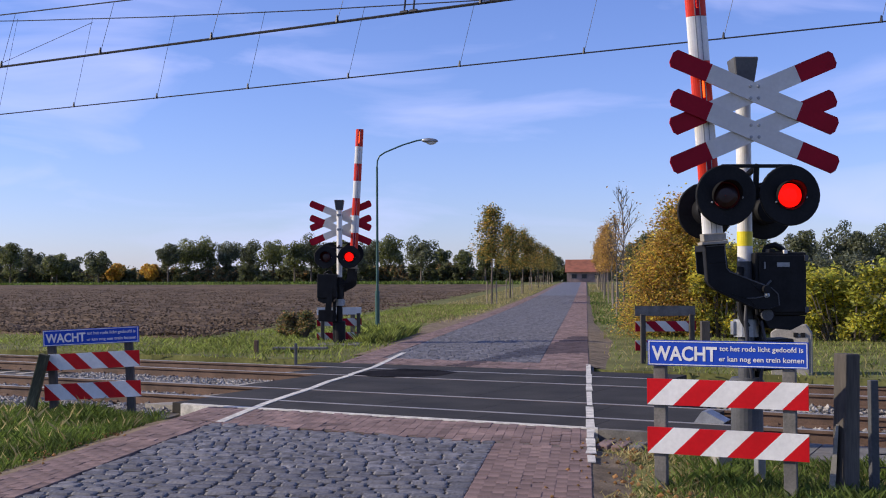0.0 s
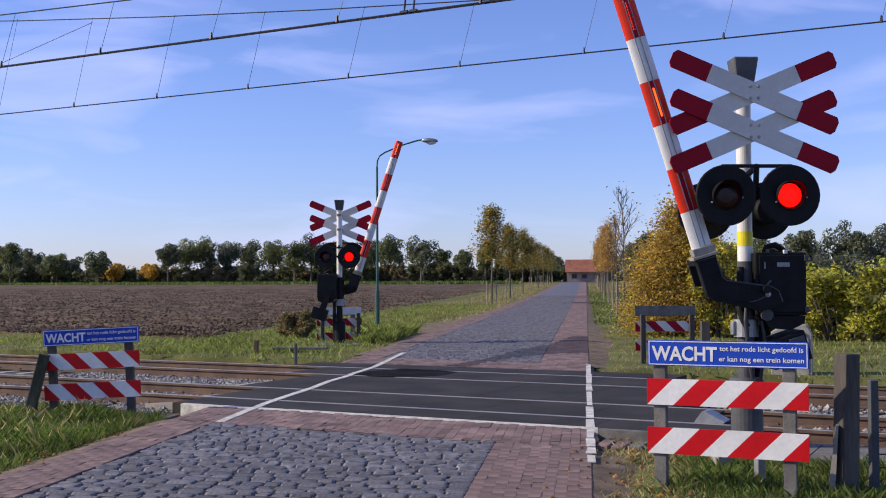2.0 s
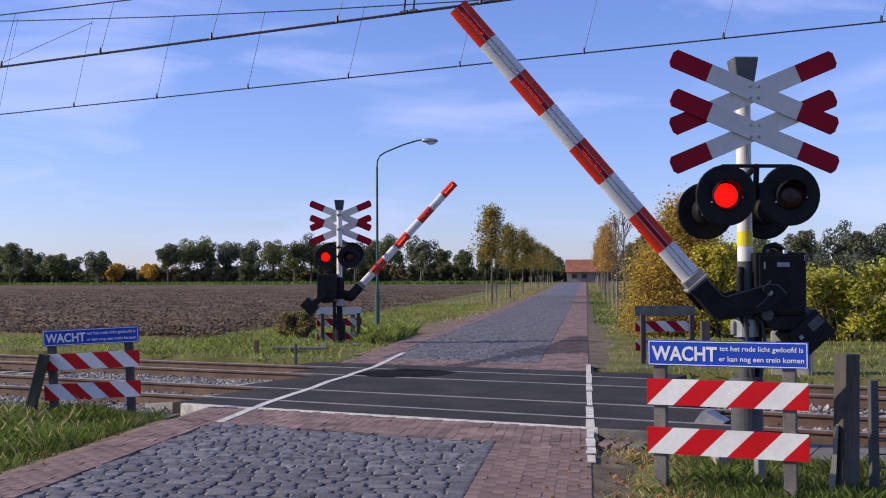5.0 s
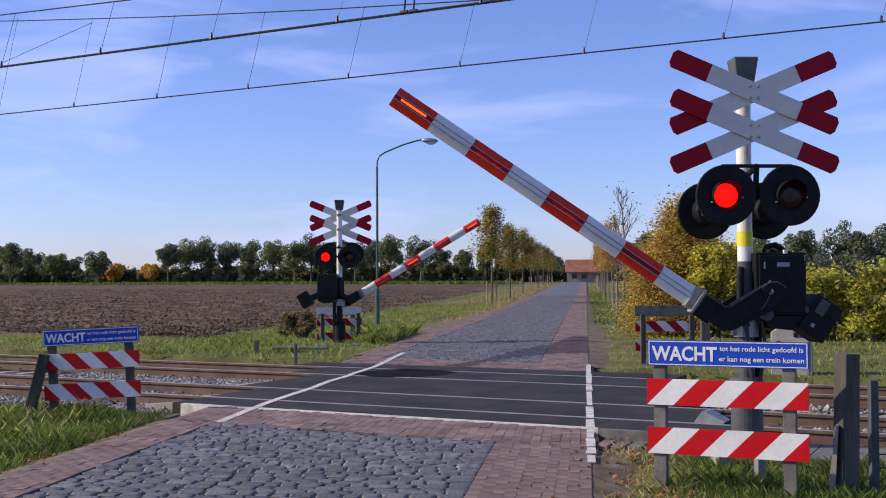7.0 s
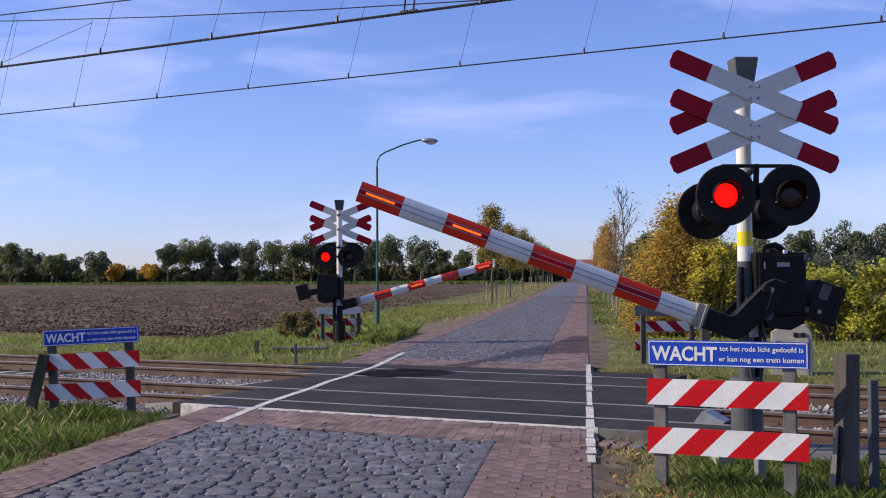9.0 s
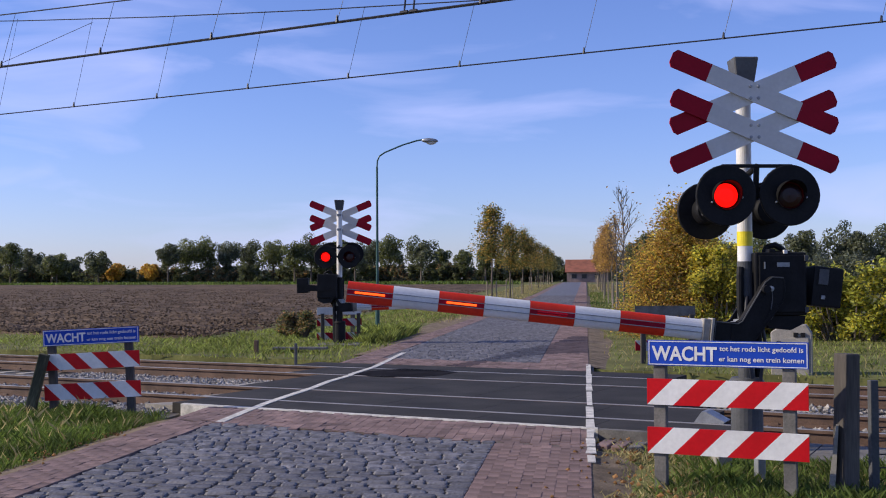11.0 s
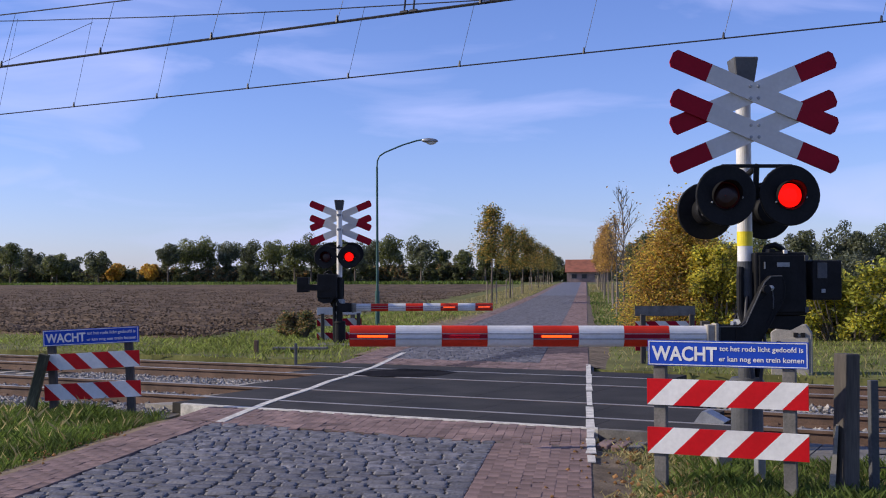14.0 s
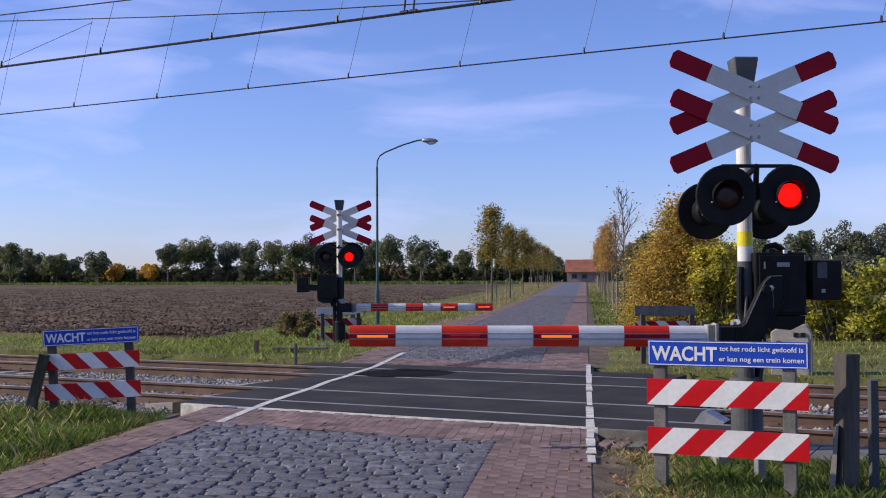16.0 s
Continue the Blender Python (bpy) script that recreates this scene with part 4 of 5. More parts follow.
# ---- overhead wires ----
def overhead():
    def strand(pts, rad, name, parent):
        bm = NB()
        pipe(bm, pts, rad, 6)
        return part(name, bm, "cable", parent)
    for o, s0, zlow, bend, doubles in ((3.96, -4.15, 5.97, 0.0015, 1), (0.05, -6.55, 5.95, 0.0006, 2)):
        cat = thing("overhead_wire", "dark overhead contact wire hung on thin droppers", "overhead line", None, "overhead lines")

        def high(s):
            return zlow + bend * (s - 13) ** 2
        for k in range(doubles):
            strand([on_track(-90, o + k * 0.06, 5.5), on_track(70, o + k * 0.06, 5.5)], 0.012, "contact_wire", cat)
        strand([on_track(s, o + 0.12, high(s)) for s in range(-40, 61, 4)], 0.011, "messenger_wire", cat)
        for i in range(-10, 14):
            s = s0 + i * 2.345
            bm = NB()
            tube(bm, on_track(s, o, 5.5), on_track(s + 0.22 * (high(s) - 5.5), o + 0.12, high(s)), 0.0042, seg=5, caps=False)
            drop = part("dropper", bm, "cable", cat)
            bm = NB()
            tube(bm, on_track(s, o, 5.49), on_track(s, o, 5.60), 0.030, 0.010, seg=6)
            part("dropper_clamp", bm, "cable", drop)
        if doubles == 2:
            for s in (-7.76, -7.61):
                bm = NB()
                tube(bm, on_track(s - 0.06, o, 5.51), on_track(s + 0.06, o, 5.51), 0.025, seg=6)
                tube(bm, on_track(s, o, 5.5), on_track(s + 0.02, o + 0.1, high(s)), 0.014, seg=6)
                part("jumper", bm, "cable", cat)
        else:
            strand([on_track(-17.8, o + 0.12, 7.32), on_track(-26, o + 0.3, 5.6)], 0.006, "stay_wire", cat)


# ---- street lamp ----
def street_lamp(m):
    ob = thing("street_lamp", "slender green steel street lamp with a curved arm", "street lamp", m)
    bm = NB()
    tube(bm, (0, 0, -0.2), (0, 0, 1.3), 0.085, seg=14)
    tube(bm, (0, 0, 1.3), (0, 0, 6.1), 0.055, 0.04, seg=14)
    part("pole", bm, "green_pole", ob)
    bm = NB()
    pts = [(0, 0, 6.1), (0.02, 0, 6.35), (0.10, 0, 6.52), (0.3, 0, 6.66), (1.0, 0, 6.95), (1.5, 0, 7.1), (1.8, 0, 7.16)]
    pipe(bm, pts, 0.03, 10)
    part("arm", bm, "green_pole", ob)
    bm = NB()
    r = bmesh.ops.create_uvsphere(bm, u_segments=16, v_segments=8, radius=1, matrix=Matrix.Translation((2.05, 0, 7.11)) @ Matrix.Rotation(radians(3), 4, "Y") @ Matrix.Diagonal((0.33, 0.14, 0.10, 1)))
    part("lamp_head", bm, "steel", ob, "grey cobra-head lantern", smooth=True)
    bm = NB()
    bmesh.ops.create_uvsphere(bm, u_segments=14, v_segments=8, radius=1, matrix=Matrix.Translation((2.1, 0, 7.06)) @ Matrix.Diagonal((0.21, 0.11, 0.11, 1)))
    part("lamp_glass", bm, "white", ob, "milky lamp bowl", smooth=True)


# ---- trees, hedges, house ----
def limbs(bm, r, p, d, length, rad, depth, tips, spread=0.6):
    """Forking, tapering wood; gathers twig ends in tips."""
    q = p + d * length
    tube(bm, p, q, rad, rad * 0.68, seg=6 if rad > 0.03 else 4, caps=False)
    if depth == 0:
        tips.append(q)
        return
    tips.append(q)
    for _ in range(r.choice((2, 3, 3))):
        nd = (d + Vector((r.uniform(-1, 1), r.uniform(-1, 1), r.uniform(-0.25, 0.8))) * spread).normalized()
        limbs(bm, r, p.lerp(q, r.uniform(0.55, 1.0)), nd, length * r.uniform(0.6, 0.82), rad * 0.6, depth - 1, tips, spread)


def leaf_cloud(r, centres, count, size, spread, flat=1.0):
    """Small bent leaf blades round the given middles."""
    vs, fs = [], []
    n = len(centres)
    for _ in range(count):
        c = centres[r.randrange(n)]
        g = [r.gauss(0, spread) for _ in range(3)]
        p = Vector((c[0] + g[0], c[1] + g[1], c[2] + g[2] * flat))
        a = Vector((r.uniform(-1, 1), r.uniform(-1, 1), r.uniform(-0.6, 0.6))).normalized()
        b = a.cross(Vector((r.uniform(-1, 1), r.uniform(-1, 1), r.uniform(-1, 1)))).normalized()
        s = size * r.uniform(0.6, 1.4)
        k = len(vs)
        up = a.cross(b) * s * 0.25
        vs += [tuple(p - a * s), tuple(p + b * s * 0.55 + up), tuple(p + a * s), tuple(p - b * s * 0.55 + up)]
        fs += [(k, k + 1, k + 2), (k, k + 2, k + 3)]
    return vs, fs


def young_tree(m, label, height, seed, mats, leaves, leaf=0.05, spread=0.22, depth=3, stake=True, group="roadside trees", fork=0.55, trunk=0.05, low=0.32, wide=0.0):
    r = random.Random(seed)
    t = thing("tree", label, "tree", m, group)
    bm, tips = NB(), []
    h0 = height * low
    tube(bm, (0, 0, -0.2), (0.03, 0.0, h0), trunk, trunk * 0.8, seg=8)
    p = Vector((0.03, 0, h0))
    top = height * 0.93
    steps = 6
    for i in range(steps):
        q = Vector((r.uniform(-.06, .06), r.uniform(-.06, .06), h0 + (top - h0) * (i + 1) / steps))
        tube(bm, p, q, trunk * (0.8 - 0.11 * i), trunk * (0.69 - 0.11 * i), seg=6, caps=False)
        for _ in range(3):
            a = r.random() * 6.3
            nd = Vector((math.cos(a) * fork, math.sin(a) * fork, 0.75)).normalized()
            k = math.sin(math.pi * (0.22 + 0.68 * (i + 0.5) / steps))
            limbs(bm, r, p.lerp(q, r.random()), nd, height * 0.12 * k * r.uniform(0.8, 1.2), trunk * 0.35, depth - 1, tips, 0.55)
        p = q
    tips.append(p)
    part("trunk", bm, "bark", t)
    if leaves:
        if wide:
            tips = [q for q in tips if q.x ** 2 + q.y ** 2 < (wide / 2 * (1.15 - (q.z - h0) / (height - h0))) ** 2]
            for _ in range(110):
                u = r.random()
                rad = wide / 2 * (1 - u) ** 0.55 * min(1, 0.45 + 3.5 * u) * r.random() ** 0.5
                a = r.random() * 6.3
                tips.append(Vector((math.cos(a) * rad, math.sin(a) * rad, h0 + 0.12 * height + (height * 0.86 - h0) * u)))
        vs, fs = leaf_cloud(r, tips, leaves, leaf, spread)
        idx = [r.choice(range(len(mats))) for _ in range(len(fs) // 2) for _ in (0, 1)]
        crown = raw("crown", vs, fs, mats, t, idx)
    if stake:
        for sx in (-0.35, 0.35):
            bm = NB()
            tube(bm, (sx, 0.1, -0.2), (sx * 0.9, 0.1, 1.65), 0.04, seg=7)
            part("stake", bm, "pale_wood", t, "pale wooden tree stake")
    return t


def clump_leaves(r, clumps, count, leaf):
    """Leaf sprays over the skin of each clump, turned outwards; clumps: middle and radius."""
    vs, fs = [], []
    weights = np.cumsum([q * q for _, q in clumps]).tolist()
    for _ in range(count):
        u = r.random() * weights[-1]
        c, rad = clumps[next(i for i, w in enumerate(weights) if w >= u)]
        d = Vector((r.gauss(0, 1), r.gauss(0, 1), r.gauss(0.15, 1))).normalized()
        p = c + d * rad * r.uniform(0.72, 1.08)
        n = (d + Vector((r.uniform(-1, 1), r.uniform(-1, 1), r.uniform(-1, 1))) * 0.55).normalized()
        a = n.cross(Vector((r.uniform(-1, 1), r.uniform(-1, 1), r.uniform(-1, 1)))).normalized()
        b = n.cross(a)
        s, k = leaf * r.uniform(0.6, 1.35), len(vs)
        vs += [tuple(p - a * s), tuple(p + b * s * 0.65), tuple(p + a * s), tuple(p - b * s * 0.65)]
        fs += [(k, k + 1, k + 2), (k, k + 2, k + 3)]
    return vs, fs


def big_tree(m, label, height, width, seed, mats, count, leaf=0.4, group="distant trees", base=0.2):
    """A broad old tree: trunk, limbs and a lumpy crown of leaf clumps with gaps."""
    r = random.Random(seed)
    t = thing("tree", label, "tree", m, group)
    bm = NB()
    tube(bm, (0, 0, -0.5), (0, 0, height * 0.55), height * 0.024, height * 0.012, seg=7)
    clumps = []
    mid, half = height * (1 + base) / 2, height * (1 - base) / 2
    for i in range(30):
        d = Vector((r.gauss(0, 1), r.gauss(0, 1), r.gauss(0.1, 1))).normalized()
        q = width * r.uniform(0.11, 0.20)
        k = r.uniform(0.5, 1.0) if i > 5 else 0.3
        wide = 1.0 if d.z > 0 else 0.9
        c = Vector((d.x * (width / 2 - q * 0.4) * k * wide, d.y * (width / 2 - q * 0.4) * k * wide, mid + d.z * (half - q * 0.7) * k))
        clumps.append((c, q))
        tube(bm, (0, 0, height * min(0.5, c.z / height * 0.7)), c, height * 0.007, height * 0.002, seg=4, caps=False)
    part("trunk", bm, "bark", t)
    vs, fs = clump_leaves(r, clumps, count, leaf)
    main = mats[int(r.random() * len(mats))]
    pool = list(mats) + [main] * len(mats)
    idx = [mats.index(r.choice(pool)) for _ in range(len(fs) // 2) for _ in (0, 1)]
    raw("crown", vs, fs, mats, t, idx)
    return t


def bush(name, m, label, category, sx, sy, sz, seed, mats, count, leaf, lumps=40, taper=0.5, group=""):
    r = random.Random(seed)
    t = thing(name, label, category, m, group)
    bm, cs = NB(), []
    for i in range(lumps):
        z = r.random() ** 0.85
        k = 1 - taper * z if taper < 0.6 else (1 - z ** 1.5) ** 0.75 * (0.85 + 0.3 * r.random())
        c = Vector((r.uniform(-0.5, 0.5) * sx * k, r.uniform(-0.5, 0.5) * sy * k, 0.1 + z * sz * (0.94 if i % 4 else 1.0)))
        cs.append(c)
        if i < 60:
            tube(bm, (c.x * 0.5, c.y * 0.5, -0.1), c, 0.03, 0.008, seg=4, caps=False)
    part("stem", bm, "bark", t)
    vs, fs = leaf_cloud(r, cs, count, leaf, min(sx, sy, sz) * 0.09)
    vs = [(x, y, max(z, 0.0)) for x, y, z in vs]
    idx = [r.choice(range(len(mats))) for _ in range(len(fs) // 2) for _ in (0, 1)]
    raw("foliage", vs, fs, mats, t, idx)
    return t


def house(m):
    h = thing("farmhouse", "low brick farmhouse with an orange tiled roof", "house", m)
    bm = NB()
    prism(bm, [(-4.4, -0.5), (4.4, -0.5), (4.4, 2.3), (-4.4, 2.3)], 0, 8)
    part("wall", bm, "wall_brick", h)
    bm = NB()
    prism(bm, [(-0.6, 2.2), (4, 4.9), (8.6, 2.2), (8.6, 2.35), (4, 5.1), (-0.6, 2.35)], -4.8, 4.8)
    bmesh.ops.transform(bm, matrix=Matrix(((0, 1, 0, 0), (1, 0, 0, 0), (0, 0, 1, 0), (0, 0, 0, 1))), verts=bm.verts)
    part("roof", bm, "roof", h, "orange clay tile roof")
    for x in (-2.8, -0.6, 2.2):
        bm = NB()
        box(bm, x - 0.6, x + 0.6, -0.04, 0.05, 0.8, 1.9)
        w = part("window", bm, "dark_concrete", h, "grey framed window")
        bm = NB()
        box(bm, x - 0.5, x + 0.5, -0.05, 0.0, 0.9, 1.8)
        part("pane", bm, "glass_dark", w)


def fence_post(m, label, h, w, mat="dark_concrete"):
    bm = NB()
    box(bm, -w, w, -w, w, -0.3, h, 0.012)
    for v in bm.verts:
        if v.co.z > h * 0.5:
            v.co.x *= 0.92
    ob = new("fence_post", mesh_of("fence_post", bm, mat))
    ob.matrix_basis = m
    return tagged(ob, label, "fence post", "fence posts")


def details():
    """Posts, cabinet, plates and edge stones round the crossing."""
    fence_post(pose(2.06, 9.34, 0, 0, 1.5, 28), "dark weathered wooden fence post with a split side", 1.07, 0.075, "wood")
    bm = NB()
    prism(bm, [(-0.10, -0.15), (-0.04, -0.15), (0.0, 0.5), (-0.02, 0.5)], -0.04, 0.04)
    ob = new("post_brace", mesh_of("post_brace", bm, "concrete"))
    ob.matrix_basis = pose(2.0, 9.30, 0, 0, 0, -12)
    tagged(ob, "pale chipped concrete brace leaning on a post", "brace")
    mesh = thing("mesh_fence", "dark steel mesh fence panel beside the walkway", "fence", pose(2.33, 9.55, 0, 0, 0, 14))
    bm = NB()
    box(bm, -0.035, 0.035, -0.03, 0.03, -0.2, 0.84, 0.008)
    part("post", bm, "grey_paint", mesh)
    bm = NB()
    box(bm, 2.4, 2.47, -0.03, 0.03, -0.2, 0.84, 0.008)
    part("post", bm, "grey_paint", mesh)
    for i in range(7):
        bm = NB()
        tube(bm, (0, 0, 0.12 + 0.11 * i), (2.42, 0, 0.12 + 0.11 * i), 0.006, seg=5)
        part("wire", bm, "cable", mesh)
    for i in range(16):
        bm = NB()
        tube(bm, (0.15 + 0.15 * i, 0, 0.05), (0.15 + 0.15 * i, 0, 0.82), 0.006, seg=5)
        part("wire", bm, "cable", mesh)
    fence_post(pose(-7.36, 14.0, -0.1, 0, 14, 10), "mossy leaning wooden post by the tracks", 0.85, 0.065, "mossy_wood")
    fence_post(pose(2.62, 25.4, -0.05, 0, 0, 5), "short weathered wooden post by a shrub", 0.80, 0.10, "wood")
    fence_post(pose(-7.0, 33.0, -0.05, 0, 0, 5), "short dark wooden post in the verge", 0.75, 0.07, "wood")
    fence_post(pose(-7.35, 32.7, -0.05, 0, 0, 5), "short dark wooden post in the verge", 0.6, 0.05, "wood")
    fence_post(pose(-6.07, 22.85, -0.1), "thin dark steel post by the tracks", 0.48, 0.03, "grey_paint")
    fence_post(pose(-8.0, 26.4, -0.1), "small rusty marker post in the grass", 0.35, 0.05, "rust")
    fence_post(pose(1.18, 10.27, -0.05, 0, 6, 20), "pale concrete stub in the grass", 0.22, 0.075, "concrete")
    fence_post(pose(1.47, 9.9, -0.05, 0, 0, 20), "thin grey steel stake in the grass", 0.36, 0.04, "steel")
    bm = NB()
    box(bm, -1.0, 0.35, -0.12, 0.12, -0.06, 0.0, 0.01)
    ob = new("cable_slab", mesh_of("cable_slab", bm, "dark_concrete"))
    ob.matrix_basis = pose(-6.7, 26.9, 0.06, 0, 0, 5)
    tagged(ob, "flat grey concrete slab beside the signal's plinth", "slab")
    cab = thing("relay_cabinet", "light grey steel relay cabinet on the ballast edge", "cabinet", pose(3.75, 21.2, -0.3, 0, 0, -12))
    bm = NB()
    prism(bm, [(-0.36, 0.0), (0.36, 0.0), (0.36, 0.98), (0.26, 1.14), (-0.15, 1.14), (-0.36, 1.0)], -0.25, 0.25)
    bmesh.ops.bevel(bm, geom=bm.edges[:], offset=0.012, segments=1, affect="EDGES")
    body = part("body", bm, "concrete", cab)
    bm = NB()
    box(bm, -0.3, 0.3, -0.268, -0.252, 0.1, 0.9, 0.006)
    part("door", bm, "concrete", body)
    bm = NB()
    pipe(bm, [(-0.22 + 0.05 * math.cos(0.7 * q), -0.27, 0.80 + 0.045 * math.sin(0.7 * q)) for q in range(9)] + [(-0.12 + 0.028 * q, -0.27, 0.76 + 0.02 * (q % 2)) for q in range(7)], 0.006, 5)
    part("scribble", bm, "black", body, "scrawled black paint marks")
    for x in (0.08, 0.2):
        bm = NB()
        box(bm, x - 0.04, x + 0.04, -0.285, -0.25, 0.92, 1.0, 0.006)
        part("socket", bm, "black", body)
    bm = NB()
    prism(bm, [(-0.14, 0.0), (0.20, 0.0), (0.22, 0.02), (0.0, 0.13), (-0.05, 0.13)], -0.15, 0.15)
    ob = new("deflector", mesh_of("deflector", bm, "steel"))
    ob.matrix_basis = pose(1.42, 13.45, 0.0, 0, 0, -20)
    tagged(ob, "sloping steel deflector plate at the deck's end", "deflector plate")
    for i in range(3):
        bm = NB()
        box(bm, -0.065, 0.065, -0.22, 0.22, -0.1, 0.0, 0.012)
        ob = new("paving_slab", mesh_of("paving_slab", bm, ("brick", "brick", "steel")[i] if i < 2 else "dark_concrete"))
        ob.matrix_basis = pose(0.19 + 0.16 * i, 11.75 - 0.06 * i, -0.015, 0, 0, -14)
        tagged(ob, "loose worn paving slab at the road's edge", "paving slab", "edge slabs")
    # trodden, sandy shoulders
    for x0, x1, y0, y1 in ((-5.42, -5.06, -15, 13.3), (0.031, 0.42, -15, 11.2), (-5.5, -5.04, 25.5, 104), (0.02, 0.34, 22.0, 104)):
        vs, fs = [], []
        n = 40
        rr = random.Random(x0)
        for i in range(n + 1):
            y = y0 + (y1 - y0) * i / n
            jl, jr = rr.uniform(-.06, .06), rr.uniform(-.06, .06)
            inner, outer = rise(y) - 0.008, rise(y) - 0.071
            if y0 > 20:
                bare = 0.9 * math.exp(-((y - 46) / 9) ** 2) if x0 < -1 else 0.35 * math.exp(-((y - 33) / 8) ** 2)
                jl, jr = jl - bare, jr + bare
            vs += [(x0 + (jl if x0 < -1 else 0), y, outer if x0 < -1 else inner), (x1 + (jr if x0 > -1 else 0), y, inner if x0 < -1 else outer)]
        fs = [(2 * i, 2 * i + 1, 2 * i + 3, 2 * i + 2) for i in range(n)]
        tagged(raw("shoulder", vs, fs, "sand"), "sandy trodden shoulder beside the bricks", "shoulder", kind="structure")


def plant_distance():
    """Rows of trees behind the field and beyond the orchard."""
    r = random.Random(11)

    def tree(x, h, w, mats=("leaf_dark", "leaf_grey", "leaf_dark", "leaf_green"), y=None, count=4200, leaf=0.27, base=0.2, label="tall dark green tree at the field's far edge"):
        y = 300 + r.uniform(-8, 20) if y is None else y
        big_tree(pose(x * y / 300 if y > 200 else x, y, rise(y) - 0.1, 0, 0, r.random() * 360), label, h, w, r.random(), list(mats), count, leaf, "distant trees", base)
    for x, h, w in ((-176, 11.5, 9), (-169, 12.2, 9), (-163.5, 11.8, 8.5), (-157.5, 10.4, 9), (-151, 8.2, 8), (-149.5, 9.6, 8), (-144.5, 8.2, 6.5), (-137, 9.1, 7.6)):
        tree(x, h * 1.06, w * 1.1, base=0.18)
    for x, h, w in ((-116.5, 11.0, 6.5), (-111, 12.9, 10), (-105.5, 12.8, 9), (-98.5, 12.0, 8.5), (-93, 12.4, 9), (-86, 12.6, 10), (-80, 11.4, 7), (-75.3, 13.0, 9.5), (-68, 12.2, 9),
                    (-63, 11.0, 8), (-58.5, 12.4, 8.5), (-53, 13.0, 8.6), (-44.6, 12.0, 8.6), (-38.6, 10.0, 6.6), (-27, 11.0, 5.5), (-21, 8, 7), (-15, 7, 7), (-9, 7.6, 7), (6, 9, 7), (12, 9, 8), (18, 8, 8)):
        tree(x, h * 1.06, w * 1.12, base=0.2 if h > 10 else 0.1)
    tree(-33, 9.6, 6.8, ("leaf_grey", "leaf_grey", "leaf_green"), base=0.12, label="pale grey-green willow at the field's far edge")
    for x in (-132, -122):
        tree(x, 6.0, 6.5, ("leaf_ochre", "leaf_yellow", "leaf_ochre"), base=0.1, label="small yellow autumn tree at the field's far edge")
    for i in range(40):
        x = -178 + 4.6 * i + r.uniform(-1, 1)
        y = 305 + r.uniform(-5, 5)
        bush("shrub", pose(x * y / 300, y, rise(y) - 0.1), "dark undergrowth below the distant trees", "shrub", 8.5, 4, r.uniform(3.2, 5.8), 500 + i,
             [["leaf_dark", "leaf_dark", "leaf_brown"], ["leaf_dark", "leaf_green", "leaf_dark"]][i % 2], 2600, 0.36, 30, 0.15, "undergrowth")
    # a belt of woods farther off
    cs = [(x + r.uniform(-2, 2), 430 + r.uniform(-10, 10), 1.0 + 5.0 * r.random()) for x in range(-300, 130, 2) for _ in range(3)]
    vs, fs = leaf_cloud(r, cs, 30000, 0.75, 1.2)
    tagged(raw("far_woods", vs, fs, "leaf_dark"), "dark belt of far woods on the horizon", "woods", kind="stuff")
    for x, y, h, w in ((28, 150, 8.0, 5), (33.7, 150, 8.9, 6.5), (39, 150, 8.5, 6), (45, 150, 9, 7), (52, 155, 9, 7), (7.4, 150, 7.6, 5), (11, 155, 7.0, 6), (17, 150, 6.8, 6), (22.5, 150, 7.0, 6),
                       (25.5, 156, 6.4, 6), (30.5, 158, 7.0, 6), (36.5, 158, 7.4, 7), (42, 158, 7.6, 7), (14, 160, 6.5, 6), (20, 160, 6.2, 7)):
        tree(x, h, w, ("leaf_dark", "leaf_grey", "leaf_green", "leaf_dark"), y, 4600, 0.17, base=0.12, label="tall dark green tree behind the hedge")
    for i in range(11):
        x = 14 + 2.9 * i
        bush("shrub", pose(x, 105 + r.uniform(-3, 3), 0.3), "pale grey-green bushes behind the hedge", "shrub", 4.6, 3, r.uniform(3.2, 4.4), 600 + i, ["leaf_grey", "leaf_grey", "leaf_dark"], 2600, 0.15, 30, 0.3, "undergrowth")


